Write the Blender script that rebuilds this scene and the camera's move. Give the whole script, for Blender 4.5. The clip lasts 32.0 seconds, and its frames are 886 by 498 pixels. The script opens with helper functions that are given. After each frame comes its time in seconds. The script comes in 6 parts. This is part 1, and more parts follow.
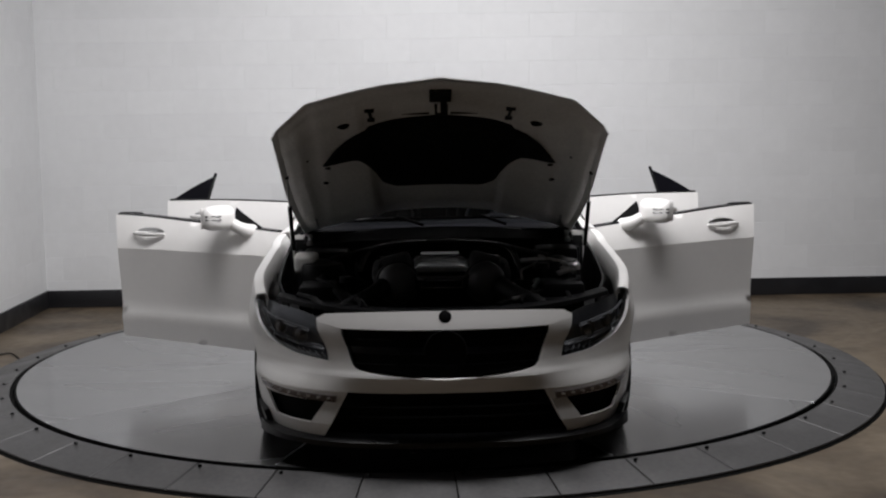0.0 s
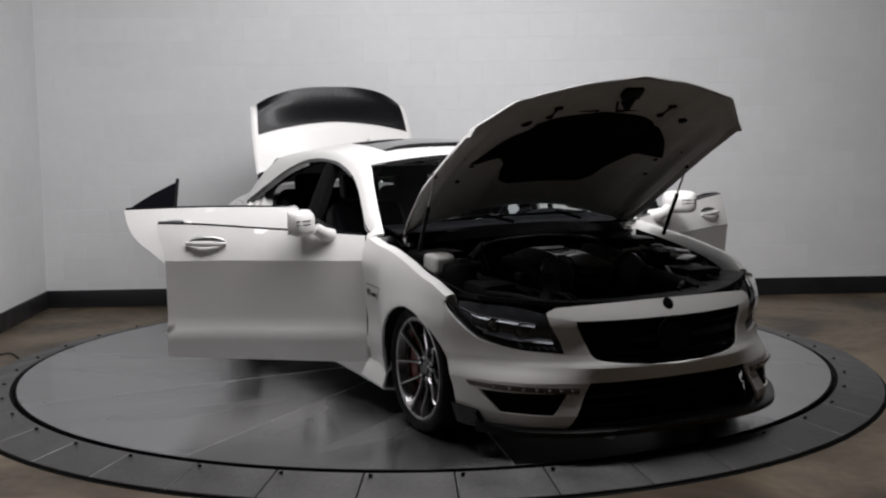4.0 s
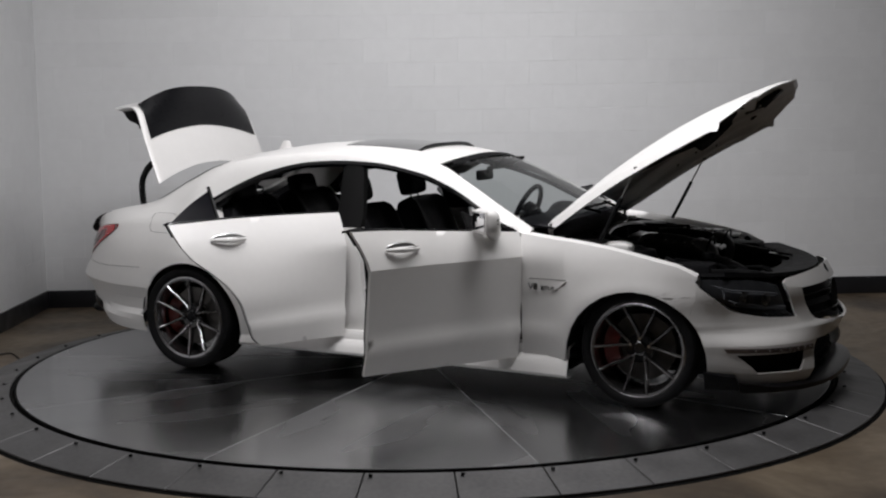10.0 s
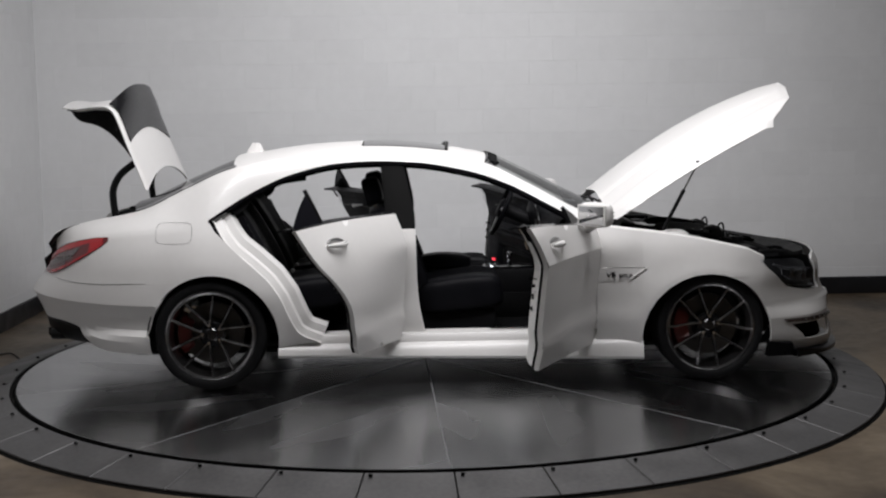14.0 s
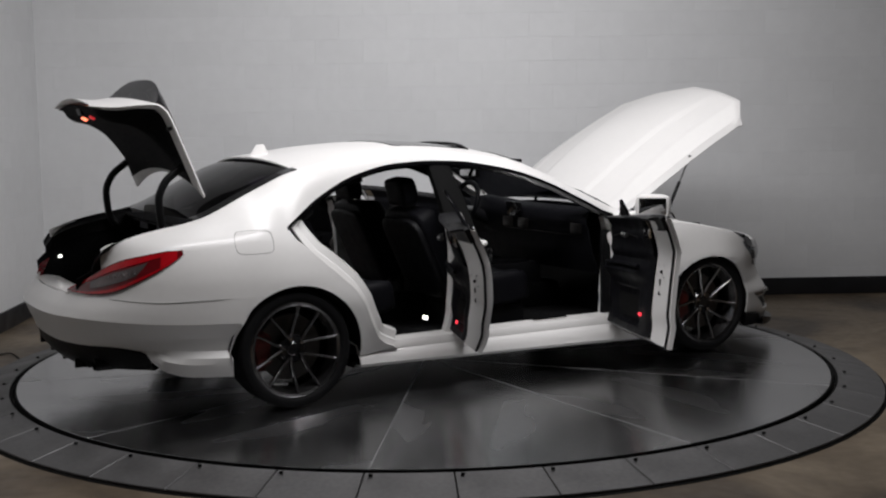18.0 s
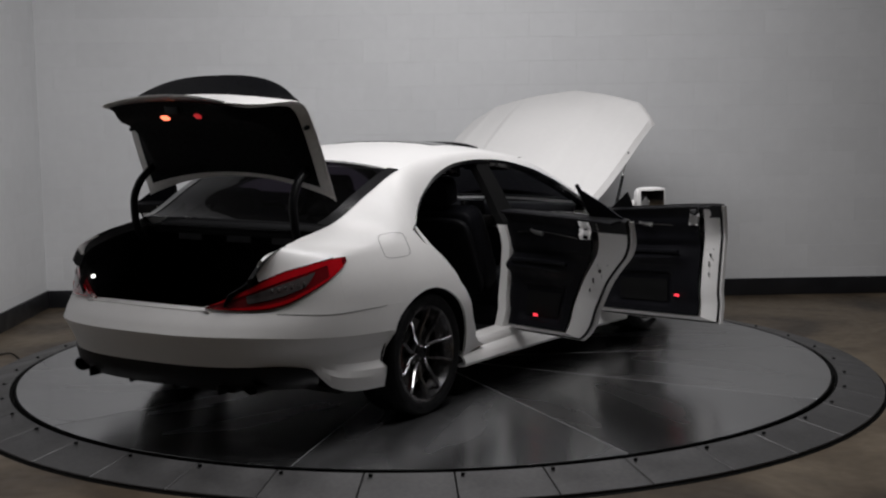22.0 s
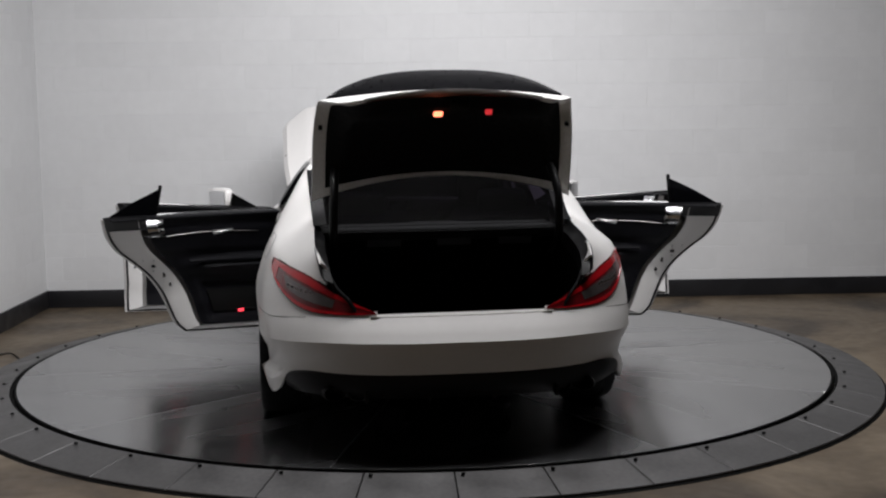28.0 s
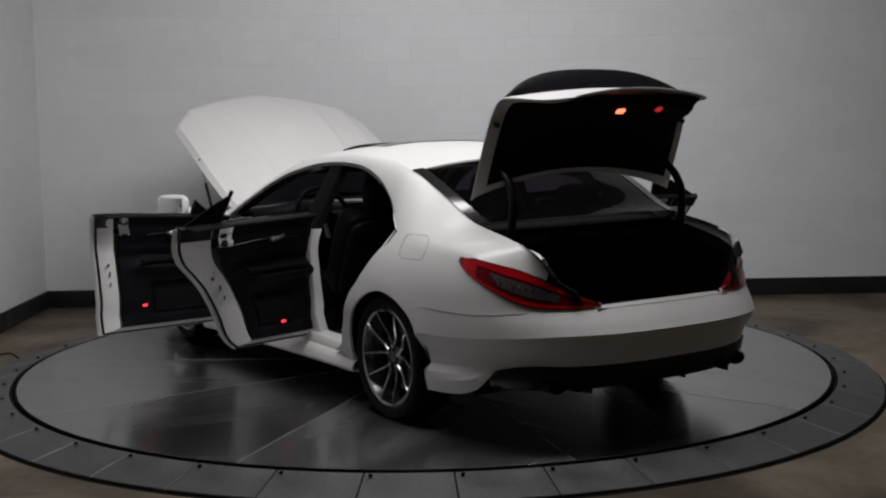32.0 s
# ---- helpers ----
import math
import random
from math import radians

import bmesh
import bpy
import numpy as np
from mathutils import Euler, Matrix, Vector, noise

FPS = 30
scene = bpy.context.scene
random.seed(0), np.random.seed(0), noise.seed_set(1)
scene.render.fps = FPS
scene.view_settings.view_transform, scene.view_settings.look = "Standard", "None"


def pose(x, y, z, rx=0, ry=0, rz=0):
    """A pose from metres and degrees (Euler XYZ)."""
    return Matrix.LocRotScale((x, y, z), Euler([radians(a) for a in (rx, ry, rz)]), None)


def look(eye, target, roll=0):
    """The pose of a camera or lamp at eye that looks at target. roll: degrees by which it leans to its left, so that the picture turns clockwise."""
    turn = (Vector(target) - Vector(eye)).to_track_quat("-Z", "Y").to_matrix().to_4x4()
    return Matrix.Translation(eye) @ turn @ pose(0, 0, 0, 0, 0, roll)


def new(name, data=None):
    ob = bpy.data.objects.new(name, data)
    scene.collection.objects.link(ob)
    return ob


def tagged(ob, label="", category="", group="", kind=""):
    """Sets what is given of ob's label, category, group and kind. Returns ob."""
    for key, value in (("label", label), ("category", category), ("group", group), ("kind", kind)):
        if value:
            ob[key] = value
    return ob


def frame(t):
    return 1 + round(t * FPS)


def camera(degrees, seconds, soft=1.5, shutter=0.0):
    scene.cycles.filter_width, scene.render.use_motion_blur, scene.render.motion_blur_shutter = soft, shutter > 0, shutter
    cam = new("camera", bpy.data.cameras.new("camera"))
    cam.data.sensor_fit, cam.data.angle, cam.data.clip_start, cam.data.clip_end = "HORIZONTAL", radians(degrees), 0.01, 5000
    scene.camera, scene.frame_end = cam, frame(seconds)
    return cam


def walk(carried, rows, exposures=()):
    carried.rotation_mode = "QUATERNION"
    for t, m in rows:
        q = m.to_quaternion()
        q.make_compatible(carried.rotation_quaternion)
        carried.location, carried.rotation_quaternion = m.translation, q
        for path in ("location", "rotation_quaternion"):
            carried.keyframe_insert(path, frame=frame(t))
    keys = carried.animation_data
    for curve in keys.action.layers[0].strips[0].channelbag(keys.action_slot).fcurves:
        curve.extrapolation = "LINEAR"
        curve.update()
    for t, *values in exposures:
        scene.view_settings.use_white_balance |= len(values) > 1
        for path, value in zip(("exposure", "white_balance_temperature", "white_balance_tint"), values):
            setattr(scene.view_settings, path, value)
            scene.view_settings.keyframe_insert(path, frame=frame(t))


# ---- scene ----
# The camera stands on a tripod in front of a slowly turning display platform.
EYE = (0.0, -7.7885, 1.5667)
TILT, YAW = radians(6.3415), radians(0.9114)
cam = camera(39.654, 32.0, soft=2.2)
AIM = (EYE[0] + math.sin(YAW) * math.cos(TILT), EYE[1] + math.cos(YAW) * math.cos(TILT), EYE[2] - math.sin(TILT))
walk(cam, [(0, look(EYE, AIM, -0.8594)), (32, look(EYE, AIM, -0.8594))], [(0, 0.2), (3, 0.06), (6, -0.14), (9, -0.22), (13, -0.16), (17, -0.28), (20, -0.42), (23, -0.6), (25, -0.3), (28, 0.15), (30, -0.24), (32, -0.57)])

# turning of platform and car: degrees at 0 s, degrees a second, and the drive's slow surging
TURN0, SPIN, SURGE = -89.973, 6.6148, (-1.396, -1.514, 0.266)
CAR_X, CAR_Y, CAR_YAW = 0.192, 0.08, 0.2

# ---- light ----
world = bpy.data.worlds.new("hall_dim")
scene.world = world
world.use_nodes = True
world.node_tree.nodes["Background"].inputs[0].default_value = (0.9, 0.95, 1.0, 1)
world.node_tree.nodes["Background"].inputs[1].default_value = 0.032


def area(name, m, sx, sy, power, colour=(1, 1, 1), spread=180):
    lamp = bpy.data.lights.new(name, "AREA")
    lamp.shape, lamp.size, lamp.size_y, lamp.energy, lamp.color = "RECTANGLE", sx, sy, power, colour
    lamp.spread = radians(spread)
    ob = new(name, lamp)
    ob.matrix_world = m
    return ob


# two unseen overhead area lamps; the first is tipped to brighten the wall
area("softbox_light", pose(0.62, -0.35, 3.42, 36), 3.7, 0.35, 58, (0.995, 0.98, 1.0))
area("softbox_light", pose(0.2, -1.95, 3.42, 32), 3.4, 0.7, 127, (0.995, 0.98, 1.0))
# ---- materials ----
def material(name, colour, rough=0.5, metal=0.0, grain=0.0, scale=8.0, bump=0.0, bump_scale=200.0, coat=0.0, dirt=0.0, stretch=(1, 1, 1), emit=None, strength=0.0, spec=0.5):
    """A node material: base colour with two scales of mottling, roughness variation and fine relief."""
    m = bpy.data.materials.new(name)
    m.use_nodes = True
    nt = m.node_tree
    b = nt.nodes["Principled BSDF"]
    b.inputs["Base Color"].default_value = (*colour, 1)
    b.inputs["Roughness"].default_value = rough
    b.inputs["Metallic"].default_value = metal
    b.inputs["Specular IOR Level"].default_value = spec
    b.inputs["Coat Weight"].default_value = coat
    b.inputs["Coat Roughness"].default_value = 0.04
    if emit:
        b.inputs["Emission Color"].default_value = (*emit, 1)
        b.inputs["Emission Strength"].default_value = strength
    co = nt.nodes.new("ShaderNodeTexCoord")
    mp = nt.nodes.new("ShaderNodeMapping")
    mp.inputs["Scale"].default_value = stretch
    nt.links.new(co.outputs["Object"], mp.inputs["Vector"])
    if grain:
        n1 = nt.nodes.new("ShaderNodeTexNoise")
        n1.inputs["Scale"].default_value, n1.inputs["Detail"].default_value = scale, 6
        n2 = nt.nodes.new("ShaderNodeTexNoise")
        n2.inputs["Scale"].default_value, n2.inputs["Detail"].default_value = scale * 9, 4
        for n in (n1, n2):
            nt.links.new(mp.outputs[0], n.inputs["Vector"])
        mix = nt.nodes.new("ShaderNodeMath")
        mix.operation = "ADD"
        nt.links.new(n1.outputs[0], mix.inputs[0])
        nt.links.new(n2.outputs[0], mix.inputs[1])
        rmp = nt.nodes.new("ShaderNodeMapRange")
        rmp.inputs[1].default_value, rmp.inputs[2].default_value = 0.6, 1.4
        rmp.inputs[3].default_value, rmp.inputs[4].default_value = 1 - grain, 1 + grain
        nt.links.new(mix.outputs[0], rmp.inputs[0])
        mul = nt.nodes.new("ShaderNodeVectorMath")
        mul.operation = "SCALE"
        mul.inputs[0].default_value = colour
        nt.links.new(rmp.outputs[0], mul.inputs["Scale"])
        nt.links.new(mul.outputs[0], b.inputs["Base Color"])
        rr = nt.nodes.new("ShaderNodeMapRange")
        rr.inputs[1].default_value, rr.inputs[2].default_value = 0.3, 0.7
        rr.inputs[3].default_value, rr.inputs[4].default_value = max(0.02, rough * (1 - grain)), min(1, rough * (1 + grain))
        nt.links.new(n1.outputs[0], rr.inputs[0])
        nt.links.new(rr.outputs[0], b.inputs["Roughness"])
    if bump:
        nb = nt.nodes.new("ShaderNodeTexNoise")
        nb.inputs["Scale"].default_value, nb.inputs["Detail"].default_value = bump_scale, 3
        nt.links.new(mp.outputs[0], nb.inputs["Vector"])
        bp = nt.nodes.new("ShaderNodeBump")
        bp.inputs["Strength"].default_value, bp.inputs["Distance"].default_value = bump, 0.002
        nt.links.new(nb.outputs[0], bp.inputs["Height"])
        nt.links.new(bp.outputs[0], b.inputs["Normal"])
    return m


def glass(name, tint, rough=0.0, alpha=0.5):
    """Thin tinted glass: a mix of see-through and gloss."""
    m = bpy.data.materials.new(name)
    m.use_nodes = True
    nt = m.node_tree
    nt.nodes.clear()
    out = nt.nodes.new("ShaderNodeOutputMaterial")
    tr = nt.nodes.new("ShaderNodeBsdfTransparent")
    tr.inputs[0].default_value = (*tint, 1)
    gl = nt.nodes.new("ShaderNodeBsdfGlossy")
    gl.inputs["Roughness"].default_value = rough
    fr = nt.nodes.new("ShaderNodeFresnel")
    fr.inputs[0].default_value = 1.16
    mx = nt.nodes.new("ShaderNodeMixShader")
    nt.links.new(fr.outputs[0], mx.inputs[0])
    nt.links.new(tr.outputs[0], mx.inputs[1])
    nt.links.new(gl.outputs[0], mx.inputs[2])
    nt.links.new(mx.outputs[0], out.inputs[0])
    return m


def floor_material():
    """Old sealed concrete: brown stains over grey, worn patches."""
    m = bpy.data.materials.new("sealed_concrete")
    m.use_nodes = True
    nt = m.node_tree
    b = nt.nodes["Principled BSDF"]
    co = nt.nodes.new("ShaderNodeTexCoord")
    ramp = nt.nodes.new("ShaderNodeValToRGB")
    n1 = nt.nodes.new("ShaderNodeTexNoise")
    n1.inputs["Scale"].default_value, n1.inputs["Detail"].default_value, n1.inputs["Roughness"].default_value = 1.1, 9, 0.62
    n1.inputs["Distortion"].default_value = 0.8
    nt.links.new(co.outputs["Object"], n1.inputs["Vector"])
    ramp.color_ramp.elements[0].position, ramp.color_ramp.elements[0].color = 0.36, (0.046, 0.033, 0.021, 1)
    ramp.color_ramp.elements[1].position, ramp.color_ramp.elements[1].color = 0.66, (0.190, 0.150, 0.102, 1)
    e = ramp.color_ramp.elements.new(0.5)
    e.color = (0.112, 0.083, 0.053, 1)
    nt.links.new(n1.outputs[0], ramp.inputs[0])
    nt.links.new(ramp.outputs[0], b.inputs["Base Color"])
    n2 = nt.nodes.new("ShaderNodeTexNoise")
    n2.inputs["Scale"].default_value, n2.inputs["Detail"].default_value = 14, 6
    nt.links.new(co.outputs["Object"], n2.inputs["Vector"])
    rr = nt.nodes.new("ShaderNodeMapRange")
    rr.inputs[3].default_value, rr.inputs[4].default_value = 0.35, 0.65
    nt.links.new(n2.outputs[0], rr.inputs[0])
    nt.links.new(rr.outputs[0], b.inputs["Roughness"])
    bp = nt.nodes.new("ShaderNodeBump")
    bp.inputs["Strength"].default_value, bp.inputs["Distance"].default_value = 0.25, 0.004
    nt.links.new(n2.outputs[0], bp.inputs["Height"])
    nt.links.new(bp.outputs[0], b.inputs["Normal"])
    return m


PAINT = material("pearl_white_paint", (0.76, 0.747, 0.73), 0.36, 0.0, 0.02, 3, coat=0.30, spec=0.4)
PAINT.node_tree.nodes["Principled BSDF"].inputs["Coat Roughness"].default_value = 0.16
def wall_material():
    """White masonry paint over blocks: each block a shade apart, roller stipple, faint grime."""
    m = material("painted_block", (0.74, 0.745, 0.75), 0.6, 0, 0.03, 1.3, 0.4, 130)
    nt = m.node_tree
    geo = nt.nodes.new("ShaderNodeNewGeometry")
    mp = next(n for n in nt.nodes if n.type == "MAPPING")
    nt.links.new(geo.outputs["Position"], mp.inputs["Vector"])
    mul = next(n for n in nt.nodes if n.type == "VECT_MATH")
    info = nt.nodes.new("ShaderNodeObjectInfo")
    rng = nt.nodes.new("ShaderNodeMapRange")
    rng.inputs[3].default_value, rng.inputs[4].default_value = 0.98, 1.02
    nt.links.new(info.outputs["Random"], rng.inputs[0])
    two = nt.nodes.new("ShaderNodeVectorMath")
    two.operation = "SCALE"
    nt.links.new(mul.outputs[0], two.inputs[0])
    nt.links.new(rng.outputs[0], two.inputs["Scale"])
    nt.links.new(two.outputs[0], nt.nodes["Principled BSDF"].inputs["Base Color"])
    return m


def brushed(m, amount):
    """Rolled sheet: gloss drawn out along the plate's own length."""
    nt = m.node_tree
    b = nt.nodes["Principled BSDF"]
    b.inputs["Anisotropic"].default_value = amount
    v = nt.nodes.new("ShaderNodeVectorTransform")
    v.vector_type, v.convert_from, v.convert_to = "VECTOR", "OBJECT", "WORLD"
    v.inputs[0].default_value = (0.95, 0.31, 0.0)
    nt.links.new(v.outputs[0], b.inputs["Tangent"])
    # broad wipe marks along the same direction
    co = next(n for n in nt.nodes if n.type == "TEX_COORD")
    adds = []
    for scale, detail in (((0.9, 3.6, 1), 2), ((0.5, 1.6, 1), 2)):
        mp = nt.nodes.new("ShaderNodeMapping")
        mp.inputs["Rotation"].default_value = (0, 0, radians(-18))
        mp.inputs["Scale"].default_value = scale
        no = nt.nodes.new("ShaderNodeTexNoise")
        no.inputs["Scale"].default_value, no.inputs["Detail"].default_value = 1.0, detail
        nt.links.new(co.outputs["Object"], mp.inputs["Vector"])
        nt.links.new(mp.outputs[0], no.inputs["Vector"])
        adds.append(no)
    mix = nt.nodes.new("ShaderNodeMath")
    mix.operation = "ADD"
    nt.links.new(adds[0].outputs[0], mix.inputs[0])
    nt.links.new(adds[1].outputs[0], mix.inputs[1])
    rng = nt.nodes.new("ShaderNodeMapRange")
    rng.inputs[1].default_value, rng.inputs[2].default_value = 0.65, 1.35
    rng.inputs[3].default_value, rng.inputs[4].default_value = 0.20, 0.31
    nt.links.new(mix.outputs[0], rng.inputs[0])
    nt.links.new(rng.outputs[0], b.inputs["Roughness"])
    return m


WALL = wall_material()
BASE = material("black_baseboard", (0.012, 0.012, 0.014), 0.45, 0, 0.2, 6)
# for the unseen walls only: kept dark so they bounce little light
DIM_WALL = material("dark_unseen_wall", (0.05, 0.05, 0.05), 0.9, 0, 0.15, 3)
CEIL = material("grey_ceiling", (0.22, 0.22, 0.22), 0.8, 0, 0.1, 2)
FLOOR = floor_material()
STEEL = brushed(material("rolled_steel", (0.40, 0.402, 0.408), 0.21, 1.0, 0.06, 0.7, stretch=(1, 2, 1)), 0.62)
RAMP = material("galvanised_steel", (0.118, 0.116, 0.116), 0.5, 0.5, 0.22, 5, 0.2, 70)
SEAM = material("ground_weld", (0.60, 0.60, 0.61), 0.42, 0.7, 0.1, 30)
DARK = material("dark_gap", (0.006, 0.006, 0.006), 0.8, spec=0.08)
BLACK = material("satin_black", (0.005, 0.005, 0.0055), 0.42, 0, 0.15, 10, spec=0.2)
GLOSSY = material("gloss_black", (0.006, 0.006, 0.007), 0.12, 0, 0.1, 10, coat=0.6)
PRIVACY = material("privacy_glass", (0.006, 0.006, 0.008), 0.16, 0, 0.05, 10, spec=0.035)
CARBON = material("carbon_black", (0.005, 0.005, 0.006), 0.30, 0, 0.12, 60, spec=0.22, coat=0.06)
RUBBER = material("tyre_rubber", (0.006, 0.006, 0.0065), 0.7, 0, 0.2, 20, 0.4, 300, spec=0.15)
LEATHER = material("black_leather", (0.005, 0.005, 0.0065), 0.5, 0, 0.15, 14, 0.5, 260, spec=0.09)
CARPET = material("black_carpet", (0.004, 0.004, 0.0045), 0.95, 0, 0.25, 60, 0.8, 500, spec=0.15)
CASTING = material("grey_casting", (0.075, 0.075, 0.08), 0.42, 0.2, 0.15, 20)
GREY_FELT = material("grey_felt", (0.05, 0.05, 0.055), 0.9, 0, 0.2, 60)
PLASTIC = material("dark_plastic", (0.006, 0.006, 0.007), 0.55, 0, 0.12, 20, 0.3, 400, spec=0.18)
RIM = material("gunmetal_rim", (0.36, 0.355, 0.36), 0.24, 1.0, 0.08, 20)
CHROME = material("chrome", (0.75, 0.75, 0.76), 0.08, 1.0)
SILVER = material("brushed_silver", (0.5, 0.5, 0.5), 0.3, 1.0, 0.06, 30)
RED = material("red_caliper", (0.12, 0.010, 0.008), 0.35, 0, 0.08, 20, coat=0.3)
IRON = material("brake_iron", (0.12, 0.115, 0.11), 0.35, 1.0, 0.15, 12)
PRIMER = material("painted_inner_panel", (0.72, 0.71, 0.69), 0.5, 0, 0.13, 7)
LENS_RED = material("red_lens", (0.46, 0.006, 0.012), 0.12, 0, 0.12, 14, coat=0.8, spec=0.35)
LENS_DARK = material("smoked_red_lens", (0.13, 0.005, 0.008), 0.12, 0, 0.12, 14, coat=0.8, spec=0.35)
DIM_RED = material("dim_red_lamp", (0.4, 0.02, 0.02), 0.3, 0, emit=(1.0, 0.05, 0.06), strength=0.5)
LENS_CLEAR = material("smoked_lens", (0.17, 0.145, 0.145), 0.22, 0.6, 0.25, 25, coat=0.3)
LED = material("lit_red_lamp", (0.6, 0.02, 0.02), 0.3, 0, emit=(1.0, 0.05, 0.08), strength=1.8)
BULB = material("lit_warm_lamp", (0.8, 0.3, 0.2), 0.3, 0, emit=(1.0, 0.20, 0.10), strength=3.2)
WHITE_LED = material("lit_white_lamp", (0.9, 0.9, 0.9), 0.3, 0, emit=(1, 0.97, 0.92), strength=4)
LAMP_BOWL = material("lamp_bowl", (0.10, 0.103, 0.11), 0.38, 0.8, 0.2, 30)
GUIDE = material("lamp_guide", (0.10, 0.102, 0.11), 0.8, 0.0, 0.1, 40, spec=0.1)
HEADLAMP = glass("headlamp_lens", (0.92, 0.93, 0.95))
TINT = glass("tinted_glass", (0.030, 0.025, 0.037), 0.02)
SCREEN = glass("windscreen_glass", (0.62, 0.66, 0.66), 0.05)
# ---- mesh helpers ----
def part(name, bm, mat, parent=None, label="", sharp=38, smooth=True):
    """Links a bmesh as one mesh object, under a thing or a part."""
    me = bpy.data.meshes.new(name)
    bm.normal_update()
    bm.to_mesh(me)
    bm.free()
    me.materials.append(mat)
    if smooth:
        me.shade_smooth()
        me.set_sharp_from_angle(angle=radians(sharp))
    ob = new(name, me)
    if parent:
        ob.parent = parent
    if label:
        ob["label"] = label
    return ob


def thing(name, label, category, m=None, group="", kind=""):
    ob = new(name)
    ob.empty_display_size = 0.1
    if m:
        ob.matrix_basis = m
    return tagged(ob, label, category, group, kind)


def box(sx, sy, sz, at=(0, 0, 0), bevel=0.0, bm=None, turn=None, seg=2):
    """A box of that size about `at`, with rounded edges; added to bm if given."""
    b = bmesh.new()
    bmesh.ops.create_cube(b, size=1, matrix=Matrix.Diagonal((sx, sy, sz, 1)))
    if bevel:
        bmesh.ops.bevel(b, geom=b.edges[:], offset=bevel, segments=seg, affect="EDGES", profile=0.6)
    m = Matrix.Translation(at) @ (turn or Matrix())
    b.transform(m)
    return join(bm, b)


def join(bm, b):
    if bm is None:
        return b
    me = bpy.data.meshes.new("tmp")
    b.to_mesh(me)
    b.free()
    bm.from_mesh(me)
    bpy.data.meshes.remove(me)
    return bm


def tube(pts, r, bm=None, seg=10, cap=True):
    """A round bar along points; r a number or a function of 0..1."""
    b = bmesh.new()
    pts = [Vector(p) for p in pts]
    rings, up = [], None
    for i, p in enumerate(pts):
        d = (pts[min(i + 1, len(pts) - 1)] - pts[max(i - 1, 0)]).normalized()
        if up is None:
            up = Vector((0, 0, 1)) if abs(d.z) < 0.9 else Vector((1, 0, 0))
        side = d.cross(up).normalized()
        up = side.cross(d).normalized()
        rad = r(i / (len(pts) - 1)) if callable(r) else r
        rings.append([b.verts.new(p + rad * (math.cos(a) * side + math.sin(a) * up)) for a in (2 * math.pi * k / seg for k in range(seg))])
    for q, s in zip(rings, rings[1:]):
        for k in range(seg):
            b.faces.new((q[k], q[(k + 1) % seg], s[(k + 1) % seg], s[k]))
    if cap:
        b.faces.new(rings[0][::-1])
        b.faces.new(rings[-1])
    bmesh.ops.recalc_face_normals(b, faces=b.faces[:])
    return join(bm, b)


def lathe(profile, seg=48, bm=None, m=None, close=False):
    """Turns a profile of (radius, height) about the z axis."""
    b = bmesh.new()
    rings = []
    for r, z in profile:
        rings.append([b.verts.new((r * math.cos(a), r * math.sin(a), z)) for a in (2 * math.pi * k / seg for k in range(seg))])
    pairs = list(zip(rings, rings[1:])) + ([(rings[-1], rings[0])] if close else [])
    for q, s in pairs:
        for k in range(seg):
            b.faces.new((q[k], q[(k + 1) % seg], s[(k + 1) % seg], s[k]))
    bmesh.ops.remove_doubles(b, verts=b.verts[:], dist=1e-5)
    bmesh.ops.recalc_face_normals(b, faces=b.faces[:])
    if m:
        b.transform(m)
    return join(bm, b)


def curve(*keys):
    """A smooth function through keys (x, value...), in rising x; flat slopes are kept flat."""
    xs = [k[0] for k in keys]
    vs = np.array([k[1:] for k in keys], float)
    d = (vs[1:] - vs[:-1]) / np.diff(xs)[:, None]
    sl = np.zeros_like(vs)
    sl[0], sl[-1] = d[0], d[-1]
    for i in range(1, len(xs) - 1):
        both = d[i - 1] * d[i]
        w1, w2 = 2 * (xs[i + 1] - xs[i]) + (xs[i] - xs[i - 1]), (xs[i + 1] - xs[i]) + 2 * (xs[i] - xs[i - 1])
        with np.errstate(all="ignore"):
            sl[i] = np.where(both > 0, (w1 + w2) / (w1 / d[i - 1] + w2 / d[i]), 0)

    def f(x):
        x = min(max(x, xs[0]), xs[-1])
        i = min(max(int(np.searchsorted(xs, x)) - 1, 0), len(xs) - 2)
        h = xs[i + 1] - xs[i]
        t = (x - xs[i]) / h
        v = (2 * t**3 - 3 * t**2 + 1) * vs[i] + (t**3 - 2 * t**2 + t) * h * sl[i] + (3 * t**2 - 2 * t**3) * vs[i + 1] + (t**3 - t**2) * h * sl[i + 1]
        return float(v[0]) if len(v) == 1 else v

    return f


def smooth_step(a, b, x):
    t = min(1, max(0, (x - a) / (b - a)))
    return t * t * (3 - 2 * t)


def spread(a, b, n):
    return [a + (b - a) * i / n for i in range(n + 1)]


def line(*pts):
    """A polyline as a function of 0..1, by length."""
    p = np.array(pts, float)
    s = np.concatenate([[0], np.cumsum(np.linalg.norm(np.diff(p, axis=0), axis=1))])
    s /= s[-1]

    def f(u):
        i = min(max(int(np.searchsorted(s, u)) - 1, 0), len(s) - 2)
        t = (u - s[i]) / max(s[i + 1] - s[i], 1e-9)
        return p[i] + (p[i + 1] - p[i]) * t

    return f


